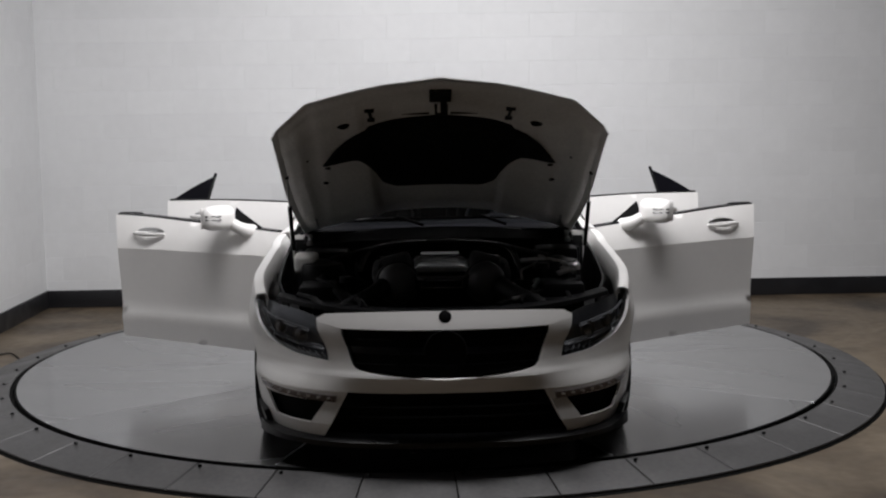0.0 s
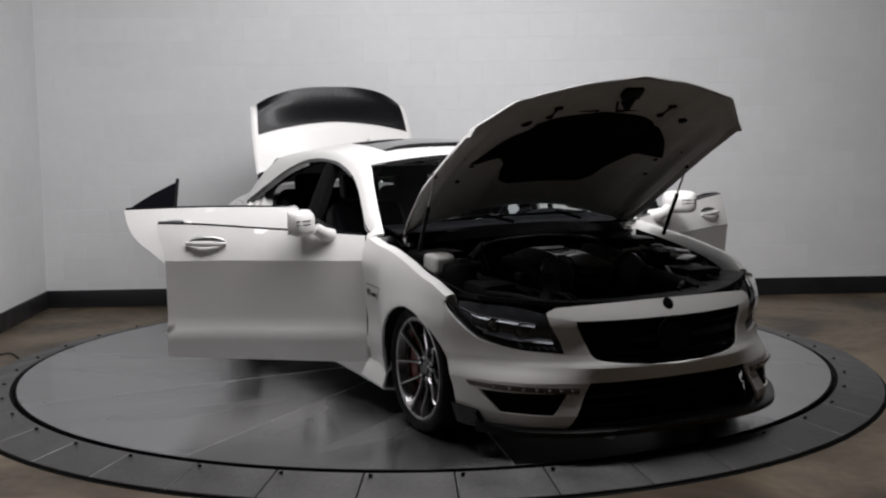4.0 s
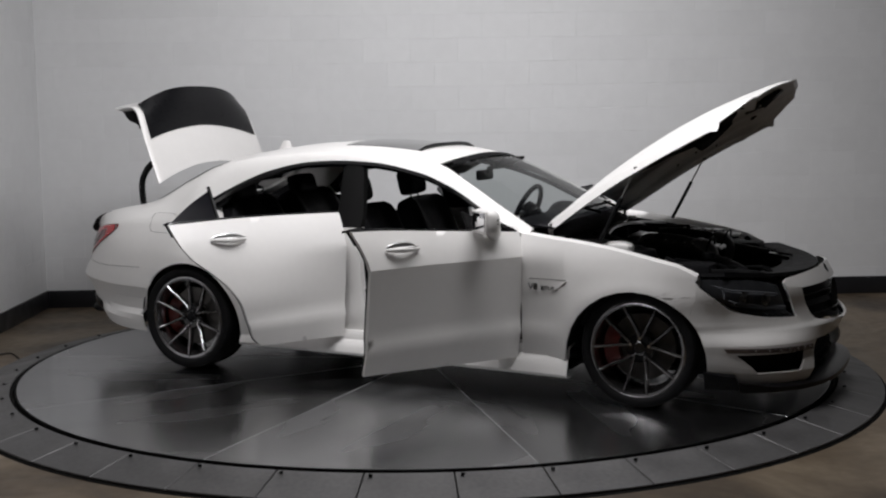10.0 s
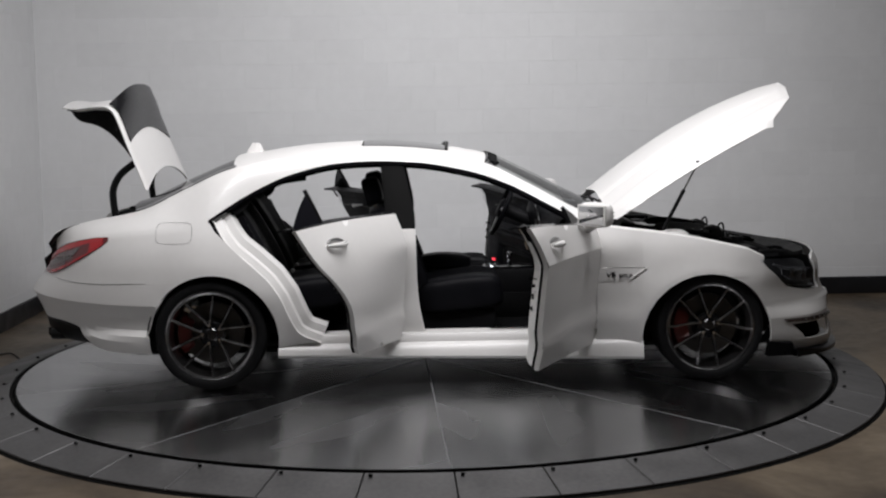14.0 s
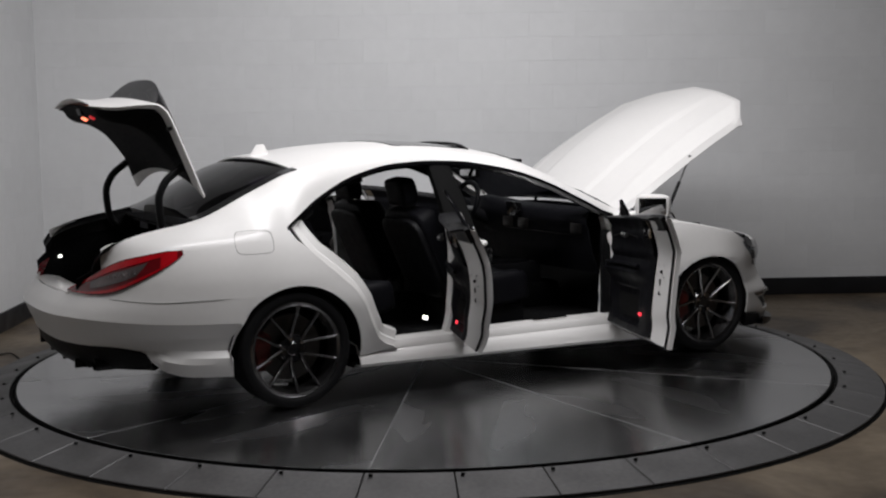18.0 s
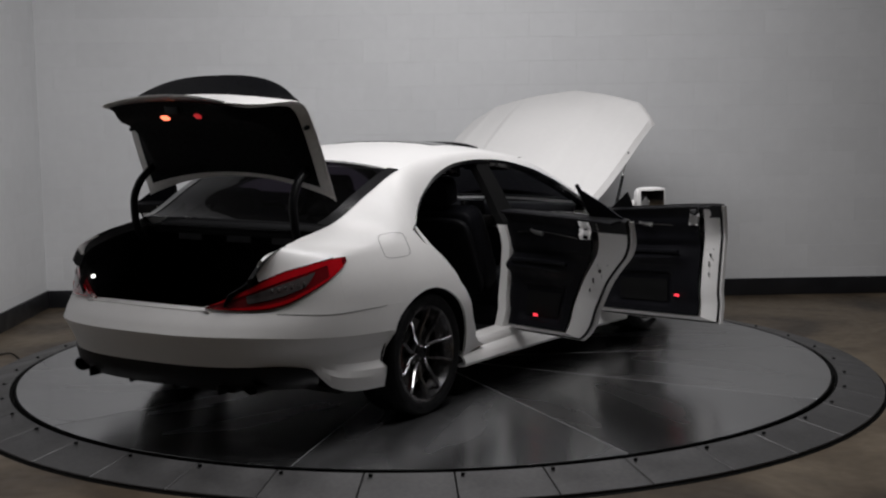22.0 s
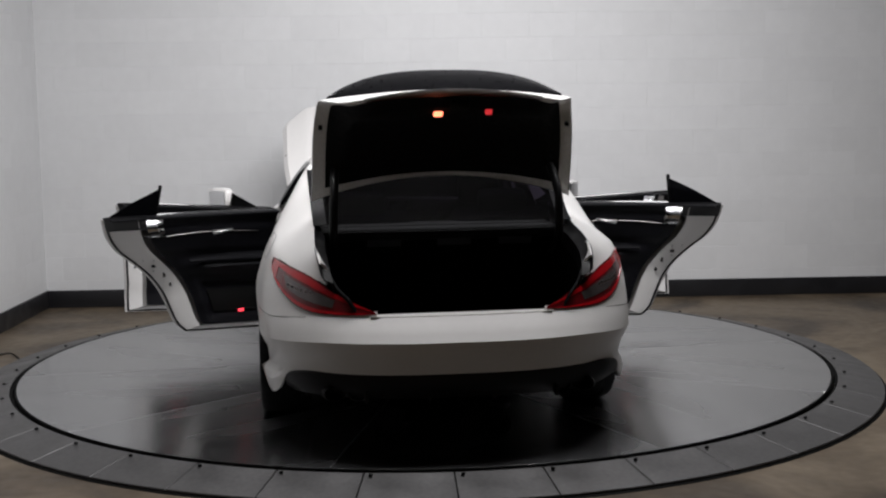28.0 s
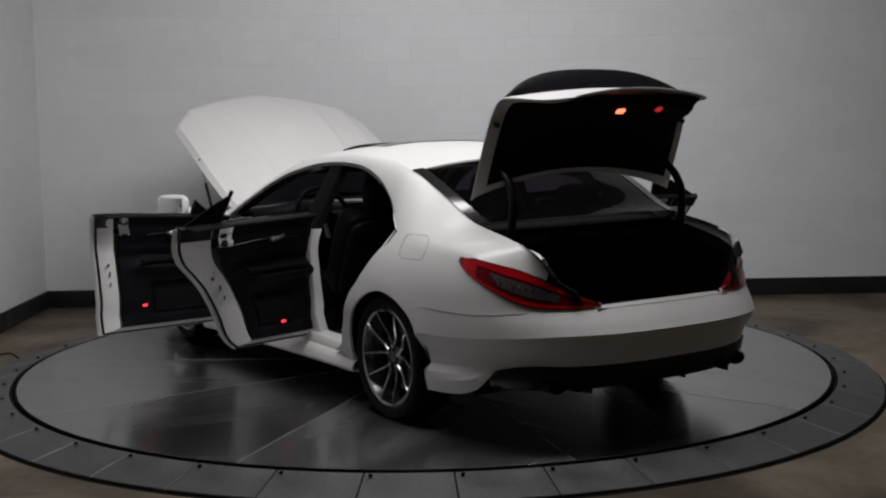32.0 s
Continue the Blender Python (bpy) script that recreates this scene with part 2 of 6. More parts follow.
def ruled(f0, f1, nu, nv, to, bm=None, us=None):
    """A net between two curves of a parameter plane, laid on the surface to(a, b)."""
    bm = bm or bmesh.new()
    us = us or spread(0, 1, nu)
    rows = []
    for u in us:
        a, b = np.array(f0(u), float), np.array(f1(u), float)
        rows.append([bm.verts.new(to(*(a + (b - a) * k / nv))) for k in range(nv + 1)])
    for q, s in zip(rows, rows[1:]):
        for k in range(nv):
            vs = []
            for v in (q[k], s[k], s[k + 1], q[k + 1]):
                if all((v.co - w.co).length > 1e-6 for w in vs):
                    vs.append(v)
            if len(vs) > 2:
                bm.faces.new(vs)
    return bm


def skin(bm, thick, outward, merge=0.0006):
    """Gives a sheet thickness, away from the side that `outward` names."""
    bmesh.ops.remove_doubles(bm, verts=bm.verts[:], dist=merge)
    bmesh.ops.recalc_face_normals(bm, faces=bm.faces[:])
    bm.normal_update()
    # each connected patch faces outward by itself
    out, left = Vector(outward), set(bm.faces)
    while left:
        seed = left.pop()
        patch, todo = [seed], [seed]
        while todo:
            for e in todo.pop().edges:
                for g in e.link_faces:
                    if g in left:
                        left.discard(g)
                        patch.append(g)
                        todo.append(g)
        if sum(f.normal.dot(out) * f.calc_area() for f in patch) < 0:
            bmesh.ops.reverse_faces(bm, faces=patch)
    if thick:
        bm.normal_update()
        bm.verts.index_update()
        front, rim = bm.faces[:], [e for e in bm.edges if len(e.link_faces) == 1]
        back = {v: bm.verts.new(v.co - v.normal * thick) for v in bm.verts[:]}
        for e in rim:
            lp = e.link_loops[0]
            v, w = lp.vert, lp.link_loop_next.vert
            bm.faces.new((w, v, back[v], back[w]))
        for f in front:
            bm.faces.new([back[v] for v in reversed(f.verts)])
    return bm


def flip(bm):
    """Mirror across the car's middle plane."""
    bm.transform(Matrix.Diagonal((1, -1, 1, 1)))
    bmesh.ops.reverse_faces(bm, faces=bm.faces[:])
    return bm


# ---- the hall ----
FZ = -0.07  # floor below the platform's top
WALL_Y, WALL_X, TOP = 2.852, -3.277, 3.6
floor = part("floor", box(11, 12.5, 0.2, (1.5, -3.2, FZ - 0.1)), FLOOR)
tagged(floor, "stained brown sealed concrete floor", "floor", kind="structure")
# never in view: added to close the room, dark to limit bounce
ceiling = part("ceiling", box(11, 12.5, 0.2, (1.5, -3.2, TOP + 0.1)), CEIL)
tagged(ceiling, "unseen grey ceiling, added to close the hall", "ceiling", kind="structure")
BACK = pose(0, WALL_Y, 0, 0, 0, 0.33)
for nm, sx, m, lab in (
    ("wall_back", 11, BACK @ pose(1.5, 0.1, (TOP + FZ) / 2), "white painted concrete block wall"),
    ("wall_left", 12.5, pose(WALL_X - 0.1, -3.2, (TOP + FZ) / 2, 0, 0, 90), "white painted concrete block wall"),
    # added out of view to close the room; dark to hold down reflections
    ("wall_right", 12.5, pose(6.9, -3.2, (TOP + FZ) / 2, 0, 0, 90), "unseen dark wall, added to cut bounce light"),
    ("wall_front", 11, pose(1.5, -9.4, (TOP + FZ) / 2), "unseen dark wall, added to cut bounce light"),
):
    w = part(nm, box(sx, 0.2, TOP - FZ), WALL if "block" in lab else DIM_WALL)
    w.matrix_basis = m
    tagged(w, lab, "wall", kind="structure")
for nm, sx, m in (
    ("baseboard", 10.2, BACK @ pose(1.79, -0.012, FZ + 0.075)),
    ("baseboard", 12.0, pose(WALL_X + 0.012, -3.13, FZ + 0.075, 0, 0, 90)),
):
    b = part(nm, box(sx, 0.02, 0.15, bevel=0.004), BASE)
    b.matrix_basis = m
    tagged(b, "black rubber baseboard along the white wall", "baseboard", kind="structure")

# ---- the turning platform ----
R_DISC, R_RAMP = 2.505, 2.790
platform = thing("turntable", "round brushed steel car turntable of ten wedge plates", "turntable")
part("drum", lathe([(0, -0.012), (R_DISC - 0.012, -0.012), (R_DISC - 0.012, -0.05), (0, -0.05)], 120), DARK, platform)
part("rim_band", lathe([(R_DISC - 0.010, -0.045), (R_DISC, -0.045), (R_DISC, -0.002), (R_DISC - 0.002, 0.0005), (R_DISC - 0.010, 0.0005)], 160, close=True), DARK, platform, "black edge band")


def wedge(r0, r1, a0, a1, z, thick, n, gap):
    """A flat plate between two radii and angles, with a small bevelled edge and gaps of equal width."""
    bm = bmesh.new()
    loops = []
    for zz, inset in ((z - thick, 0.0), (z - 0.003, 0.0), (z, 0.003)):
        pts = []
        g = gap / 2 + inset
        lo, hi = max(r0 + inset, 0.03), r1 - inset
        for r, seq in ((hi, range(n + 1)), (lo, range(n, -1, -1))):
            off = math.asin(min(g / r, 0.9))
            for k in seq:
                a = a0 + off + (a1 - a0 - 2 * off) * k / n
                pts.append((r * math.cos(a), r * math.sin(a), zz))
        loops.append([bm.verts.new(p) for p in pts])
    for q, s in zip(loops, loops[1:]):
        for k in range(len(q)):
            bm.faces.new((q[k], q[(k + 1) % len(q)], s[(k + 1) % len(q)], s[k]))
    top = loops[-1]
    for k in range(n):
        bm.faces.new((top[k], top[k + 1], top[2 * n - k], top[2 * n + 1 - k]))
    return bm


plate_mesh = None
for k in range(10):
    if plate_mesh is None:
        p = part("plate", wedge(0.0, R_DISC - 0.011, 0, radians(36), 0.0, 0.012, 18, 0.004), STEEL, platform, smooth=False)
        plate_mesh = p.data
    else:
        p = new("plate", plate_mesh)
        p.parent = platform
    p.matrix_basis = pose(0, 0, 0, 0, 0, 19.9 + 36 * k)
    seam = part("weld_seam", box(R_DISC - 0.06, 0.0034, 0.003, (R_DISC / 2 + 0.01, 0, -0.0007)), SEAM, platform, "bright ground weld seam", smooth=False)
    seam.matrix_basis = pose(0, 0, 0, 0, 0, 19.9 + 36 * k)

# fixed ramp ring round it: forty bent steel plates with a bolt each
ring = thing("ramp_ring", "fixed ring of forty dark grey steel ramp plates round the turntable", "ramp")
part("ring_bed", lathe([(R_DISC + 0.008, FZ), (R_DISC + 0.008, -0.018), (R_RAMP + 0.012, FZ + 0.004), (R_RAMP + 0.018, FZ)], 160), DARK, ring, "black rubber seat under the plates")


def ramp_plate():
    bm = wedge(R_DISC + 0.026, R_RAMP, 0, radians(9), 0.0, 0.008, 5, 0.005)
    for v in bm.verts:
        r = math.hypot(v.co.x, v.co.y)
        t = max(0.0, (r - R_DISC - 0.05) / (R_RAMP - R_DISC - 0.05))
        v.co.z += -0.004 - 0.048 * t
    return bm


rp = bolt = None
for k in range(40):
    m = pose(0, 0, 0, 0, 0, -96.3 + 9 * k)
    if rp is None:
        rp = part("ramp_plate", ramp_plate(), RAMP, ring, smooth=False).data
        a = radians(0.77)
        bolt = part("bolt", lathe([(0, 0.006), (0.007, 0.006), (0.010, 0.002), (0.010, -0.004)], 12, m=Matrix.Translation(((R_DISC + 0.068) * math.cos(a), (R_DISC + 0.068) * math.sin(a), -0.002))), BLACK, ring).data
        ring.children[-1].matrix_basis = ring.children[-2].matrix_basis = m
        for c in ring.children:
            if c.data in (rp, bolt):
                c.matrix_basis = m
    else:
        for d, nm in ((rp, "ramp_plate"), (bolt, "bolt")):
            o = new(nm, d)
            o.parent, o.matrix_basis = ring, m

# loose end of a thin black cable on the floor by the wall side
def floor_cable():
    pts = [(-3.06, 0.60, FZ + 0.005), (-2.97, 0.69, FZ + 0.006), (-2.90, 0.70, FZ + 0.012), (-2.82, 0.61, FZ + 0.006), (-2.755, 0.47, FZ + 0.005)]
    sm = curve(*[(k, *p) for k, p in enumerate(pts)])
    ob = part("floor_cable", tube([tuple(sm(k / 5)) for k in range(21)], 0.005, seg=8), RUBBER)
    tagged(ob, "thin black cable end lying on the concrete floor", "cable")


floor_cable()
# ---- the car: x forward, y to its left, z up; origin between the axles on the platform ----
# wheel arches: place along the car, radius and height of the centre
AXLE, ARCH, HUB = 1.432, 0.380, 0.247
AXR, ARCH_R, HUB_R = -1.412, 0.374, 0.292
car = thing("sedan_car", "white four-door coupe with doors, bonnet and boot standing open", "car")

PLAN = curve((-1.80, 0.915), (-1.44, 0.945), (-1.0, 0.932), (-0.3, 0.918), (0.3, 0.918), (0.8, 0.924), (1.2, 0.942), (1.5, 0.945))
TUCK = curve((0.12, 0.075), (0.17, 0.060), (0.28, 0.030), (0.45, 0.012), (0.585, 0.0), (0.70, 0.006), (0.775, 0.020), (0.86, 0.048), (0.93, 0.080), (1.0, 0.115), (1.05, 0.14))
NOSE = curve((0.12, 2.345), (0.20, 2.368), (0.30, 2.335), (0.36, 2.345), (0.40, 2.368), (0.414, 2.377), (0.421, 2.377), (0.44, 2.364), (0.52, 2.335), (0.62, 2.30), (0.70, 2.255), (0.78, 2.21))
TAIL = curve((0.20, -2.48), (0.30, -2.515), (0.40, -2.545), (0.540, -2.603), (0.549, -2.606), (0.557, -2.600), (0.60, -2.570), (0.66, -2.52), (0.80, -2.47), (0.95, -2.42), (1.0, -2.40))
XF, XR, NR = 1.5, -1.70, 2.7
FULL = curve((0.12, 2.8), (0.27, 2.75), (0.34, 2.6), (0.43, 2.0), (0.52, 1.95), (0.62, 2.15), (0.9, 2.15))  # how square the nose is in plan, by height


def nose_half(z):
    """Half width of the nose where it leaves the flank; tucked in below the bumper's crease."""
    return PLAN(XF) * (1 - TUCK(z) / 0.94) - 0.15 * min(0.15, max(0.0, 0.452 - z))


def width(x, z):
    """Half width of the lower body at a place along the car and a height."""
    k = 1 - TUCK(z) / 0.94
    if -0.85 < x < 1.12:
        # the doors' crease and the undercut below it, fading towards the wheels
        u = smooth_step(-0.85, -0.15, x) * (1 - smooth_step(0.95, 1.12, x))
        d = 0.805 - 0.025 * max(0, x) - z
        cut = 0.15 * d - 0.08 * d * d if d > 0 else -0.26 * d + 0.7 * d * d
        k = 1 - (TUCK(z) * (1 - u) + cut * u) / 0.94
    if x > XF:
        return nose_half(z) * max(0.0, 1 - ((x - XF) / (NOSE(z) - XF)) ** FULL(z)) ** (1 / FULL(z))
    if x < XR:
        return PLAN(XR) * k * max(0.0, 1 - (min(1, (XR - x) / (XR - TAIL(z)))) ** NR) ** (1 / NR)
    # flare over the sill, with a crease at its top
    flare = 0.0
    if z < 0.47:
        low = 0.40 - 0.03 * max(0, x)
        flare = 0.013 * min(1.0, (low + 0.065 - z) / 0.065) - 0.12 * max(0, low - z) if z < low + 0.065 else 0.0
        flare *= smooth_step(-1.02, -0.94, x) * (1 - smooth_step(0.99, 1.05, x))
    # haunch over the rear wheel, reaching into the rear door
    h = 0.016 * math.exp(-(((z - 0.52) / 0.16) ** 2) - (((x + 1.05) / 0.28) ** 2))
    return PLAN(x) * k + h + flare


def side(x, z):
    return (x, -width(x, z), z)


def front(y, z):
    """The nose surface by its half-width and height (right side: y positive here)."""
    b = nose_half(z)
    q = min(1.0, max(0.0, y / b))
    return (XF + (NOSE(z) - XF) * max(0, 1 - q**FULL(z)) ** (1 / FULL(z)), -y, z)


def rear(y, z):
    b = PLAN(XR) * (1 - TUCK(z) / 0.94)
    q = min(1.0, max(0.0, y / b))
    return (XR + (TAIL(z) - XR) * max(0, 1 - q**NR) ** (1 / NR), -y, z)


def nose_turn(a, z):
    """The nose by its turn from straight ahead (0) to the flank (90 degrees)."""
    b = nose_half(z)
    return (XF + (NOSE(z) - XF) * math.cos(radians(a)) ** (2 / FULL(z)), -b * math.sin(radians(a)) ** (2 / FULL(z)), z)


def tail_turn(a, z):
    b = PLAN(XR) * (1 - TUCK(z) / 0.94)
    c, s = math.cos(radians(a)), math.sin(radians(a))
    return (XR + (TAIL(z) - XR) * c ** (2 / NR), -b * s ** (2 / NR), z)


def turn_of(y, z):
    return math.degrees(math.asin(min(1, (y / nose_half(z)) ** (FULL(z) / 2))))


def turn_at(x, z):
    return math.degrees(math.acos(min(1, max(0, (x - XF) / (NOSE(z) - XF))) ** (FULL(z) / 2)))


def tail_turn_of(y, z):
    return math.degrees(math.asin(min(1, (y / (PLAN(XR) * (1 - TUCK(z) / 0.94))) ** (NR / 2))))


def tail_turn_at(x, z):
    return math.degrees(math.acos(min(1, max(0, ((x - XR) / (TAIL(z) - XR))) ** (NR / 2))))


def both(name, make, mat, parent=None, label="", sharp=38):
    """The same part on the right and, mirrored, on the left."""
    a = part(name, make(), mat, parent or car, label, sharp)
    b = part(name, flip(make()), mat, parent or car, label, sharp)
    return a, b


def arch_z(x, ax):
    d = ARCH * ARCH - (x - ax) ** 2
    return HUB + math.sqrt(d) if d > 0 else None


def arch_xs(ax, n=14):
    return [ax + ARCH * math.cos(math.pi * (1 - k / n)) for k in range(n + 1)]


HOODLINE = curve((0.70, 0.925), (0.86, 0.900), (1.28, 0.842), (1.61, 0.772), (1.83, 0.715))
BELT = curve((-1.45, 0.992), (-0.9, 1.002), (-0.26, 0.994), (0.3, 0.955), (0.80, 0.915))
SILL_TOP, SILL_LOW = 0.285, 0.165


# front wings with the wheel arch cut out and its lip turned in
def wing():
    bm = bmesh.new()
    xs = [0.795, 0.86, 0.93, 1.0, AXLE - ARCH - 0.001] + arch_xs(AXLE)[:11]
    xs = sorted(set(xs + [1.556, 1.62, 1.66, 1.70, 1.74, 1.76]))
    rows, nv = [], 16
    for x in xs:
        lo = arch_z(x, AXLE)
        if lo is None:
            lo = 0.20
        hi = HOODLINE(x) - 0.022 * max(0.0, (x - 1.66) / 0.10)
        if x > 1.56:
            lo = max(lo, 0.605 + (x - 1.56) * 0.45)
        col = [Vector(side(x, lo + (hi - lo) * k / nv)) for k in range(nv + 1)]
        # swelling over the wheel
        for v in col:
            d = math.hypot(v.x - AXLE, v.z - HUB)
            v.y -= 0.014 * math.exp(-(((d - ARCH) / 0.07) ** 2))
        # rolled edge towards the bonnet gap
        e = col[-1]
        col += [e + Vector((0, 0.018, 0.008)), e + Vector((0, 0.045, 0.010)), e + Vector((0, 0.060, -0.02)), e + Vector((0, 0.065, -0.08))]
        rows.append([bm.verts.new(v) for v in col])
    for q, s in zip(rows, rows[1:]):
        for k in range(len(q) - 1):
            bm.faces.new((q[k], s[k], s[k + 1], q[k + 1]))
    return skin(bm, 0.012, (0, -1, 0.3))


both("front_wing", wing, PAINT)


def arch_lip(ax, rad, hub, a0, a1):
    """Dark wheelhouse: a half drum inside the arch."""
    def to(a, d):
        x, z = ax + (rad + 0.002) * math.cos(radians(a)), hub + (rad + 0.002) * math.sin(radians(a))
        return (x, -(width(x, max(z, 0.2)) - 0.012 - d), z)
    bm = ruled(lambda u: (a0 + (a1 - a0) * u, 0.0), lambda u: (a0 + (a1 - a0) * u, 0.36), 20, 2, to)
    return skin(bm, 0.006, (0, 0, -1))


both("wheelhouse_liner", lambda: arch_lip(AXLE, ARCH, HUB, 0, 180), BLACK)
both("wheelhouse_liner", lambda: arch_lip(AXR, ARCH_R, HUB_R, -4, 184), BLACK)


# front bumper
def bumper_edge(z):
    """Turn of the bumper's rear edge, along the wheel arch and the wing seam."""
    d = ARCH**2 - (z - HUB) ** 2
    x = AXLE + math.sqrt(max(d, 0.0001))
    if z > 0.605:
        x = 1.56 + (z - 0.605) / 0.45
    return turn_at(max(x, 1.52), z)


GRILLE = curve((0.415, 0.0), (0.427, 0.22), (0.44, 0.345), (0.455, 0.40), (0.53, 0.434), (0.60, 0.462), (0.622, 0.464))
INTAKE = curve((0.145, 0.545), (0.20, 0.515), (0.35, 0.436))
LAMP_LOW = line((turn_of(0.52, 0.476), 0.476), (turn_of(0.68, 0.488), 0.488), (turn_at(1.92, 0.525), 0.525), (turn_at(1.835, 0.605), 0.605), (turn_at(1.73, 0.69), 0.69))
LAMP_TOP = line((turn_of(0.575, 0.650), 0.650), (turn_of(0.64, 0.672), 0.672), (turn_of(0.71, 0.688), 0.688), (turn_at(1.82, 0.702), 0.702), (turn_at(1.73, 0.698), 0.698))


def bumper():
    bm = bmesh.new()

    def band(z0, z1, left, right, nu, nv):
        ruled(lambda u: (left(z0 + (z1 - z0) * u), z0 + (z1 - z0) * u), lambda u: (right(z0 + (z1 - z0) * u), z0 + (z1 - z0) * u), nu, nv, nose_turn, bm)

    zero = lambda z: 0.0
    take = lambda z: turn_of(INTAKE(z), z)
    vin = lambda z: turn_of(0.605 - 0.07 * (z - 0.208) / 0.097, z)
    vout = lambda z: turn_of(0.775 + 0.055 * (z - 0.208) / 0.097, z)
    band(0.145, 0.208, take, bumper_edge, 2, 14)
    band(0.208, 0.305, take, vin, 3, 4)
    band(0.208, 0.305, vout, bumper_edge, 3, 5)
    band(0.305, 0.35, take, bumper_edge, 2, 18)
    band(0.35, 0.415, zero, bumper_edge, 6, 24)
    band(0.415, 0.475, lambda z: turn_of(GRILLE(z), z), bumper_edge, 8, 16)
    # strip below the headlamp out to the wing
    ruled(lambda u: ((1 - u) * LAMP_LOW(0)[0] + u * bumper_edge(0.475), 0.475), lambda u: LAMP_LOW(u) if u < 1 else (bumper_edge(0.69), 0.69), 14, 5, nose_turn, bm)
    # corner of the bumper along the wheel arch
    chord = lambda u: (bumper_edge(0.475) + (bumper_edge(0.69) - bumper_edge(0.475)) * u, 0.475 + 0.215 * u)
    ruled(lambda u: chord(0.62 * u), lambda u: (turn_at(AXLE + math.sqrt(ARCH**2 - (0.475 + 0.130 * u - HUB) ** 2), 0.475 + 0.130 * u), 0.475 + 0.130 * u), 6, 2, nose_turn, bm)
    # up to the wing's seam behind the lamp
    seam = lambda u: (turn_at(1.556 + 0.174 * u, 0.603 + 0.087 * u), 0.603 + 0.087 * u)
    ruled(seam, lambda u: chord(0.62 + 0.38 * u), 6, 3, nose_turn, bm)
    # between grille and lamp
    ruled(lambda u: (turn_of(GRILLE(0.475 + 0.147 * u), 0.475 + 0.147 * u), 0.475 + 0.147 * u), lambda u: ((1 - u) * LAMP_LOW(0)[0] + u * turn_of(0.575, 0.645), 0.475 + 0.17 * u), 5, 4, nose_turn, bm)
    # top lip towards the bonnet
    ruled(lambda u: (u * turn_of(0.462, 0.622), 0.622), lambda u: (u * turn_of(0.535, 0.69), 0.70 - 0.02 * u * u), 10, 5, nose_turn, bm)
    ruled(lambda u: ((1 - u) * turn_of(0.462, 0.622) + u * turn_of(0.575, 0.645), 0.622 + 0.023 * u), lambda u: (turn_of(0.535, 0.68) + u * (turn_of(0.575, 0.66) - turn_of(0.535, 0.68)), 0.68 - 0.02 * u), 3, 3, nose_turn, bm)
    for v in bm.verts:
        d = math.hypot(v.co.x - AXLE, v.co.z - HUB)
        v.co.y -= 0.014 * math.exp(-(((d - ARCH) / 0.07) ** 2))
    return skin(bm, 0.012, (1, -0.6, 0.1))


def halves(make):
    """A part that crosses the middle plane: the right half joined to its mirror."""
    bm = join(make(), flip(make()))
    bmesh.ops.delete(bm, geom=[f for f in bm.faces if all(abs(v.co.y) < 0.0004 for v in f.verts)], context="FACES_ONLY")
    bmesh.ops.remove_doubles(bm, verts=bm.verts[:], dist=0.0008)
    return bm


bumper_f = part("front_bumper", halves(bumper), PAINT, car)

# grille: dark back, twin louvre, emblem
def set_back(d):
    return lambda y, z: tuple(Vector(front(y, z)) - Vector((d, 0, 0)))


def grille_back():
    return skin(ruled(lambda u: (0.0, 0.418 + 0.208 * u), lambda u: (max(0.02, GRILLE(0.418 + 0.208 * u)) + 0.012, 0.418 + 0.208 * u), 8, 8, set_back(0.038)), 0.004, (1, 0, 0))


grille = part("grille", halves(grille_back), BLACK, car, "black radiator grille")
for z0, z1 in ((0.515, 0.545), (0.575, 0.58), (0.47, 0.475)):
    part("louvre", halves(lambda: skin(ruled(lambda u: (0.47 * u * (GRILLE(z0) / 0.47), z0), lambda u: (0.47 * u * (GRILLE(z0) / 0.47), z1), 10, 2, set_back(0.016)), 0.012, (1, 0, 0))), GLOSSY, grille)
bm = lathe([(0.088, 0.0), (0.092, 0.003), (0.096, 0.0), (0.092, -0.003)], 40, close=True)
lathe([(0, 0.001), (0.05, 0.0008), (0.088, 0.0)], 40, bm)
bm.transform(Matrix.Translation((NOSE(0.52) - 0.016, 0, 0.528)) @ Matrix.Rotation(radians(90), 4, "Z") @ Matrix.Rotation(radians(82), 4, "X"))
part("grille_badge", bm, DARK, grille, "round black badge")
part("grille_frame", halves(lambda: skin(ruled(lambda u: (GRILLE(0.418 + 0.204 * u), 0.418 + 0.204 * u), lambda u: (max(0, GRILLE(0.418 + 0.204 * u) - 0.012), 0.418 + 0.204 * u), 12, 1, set_back(0.006)), 0.03, (1, 0, 0))), GLOSSY, grille)
bm = lathe([(0, 0.004), (0.02, 0.004), (0.028, 0.001), (0.028, -0.006)], 24)
bm.transform(Matrix.Translation((NOSE(0.68) + 0.004, 0, 0.676)) @ Matrix.Rotation(radians(62), 4, "Y"))
part("nose_badge", bm, GLOSSY, car, "small round black badge")

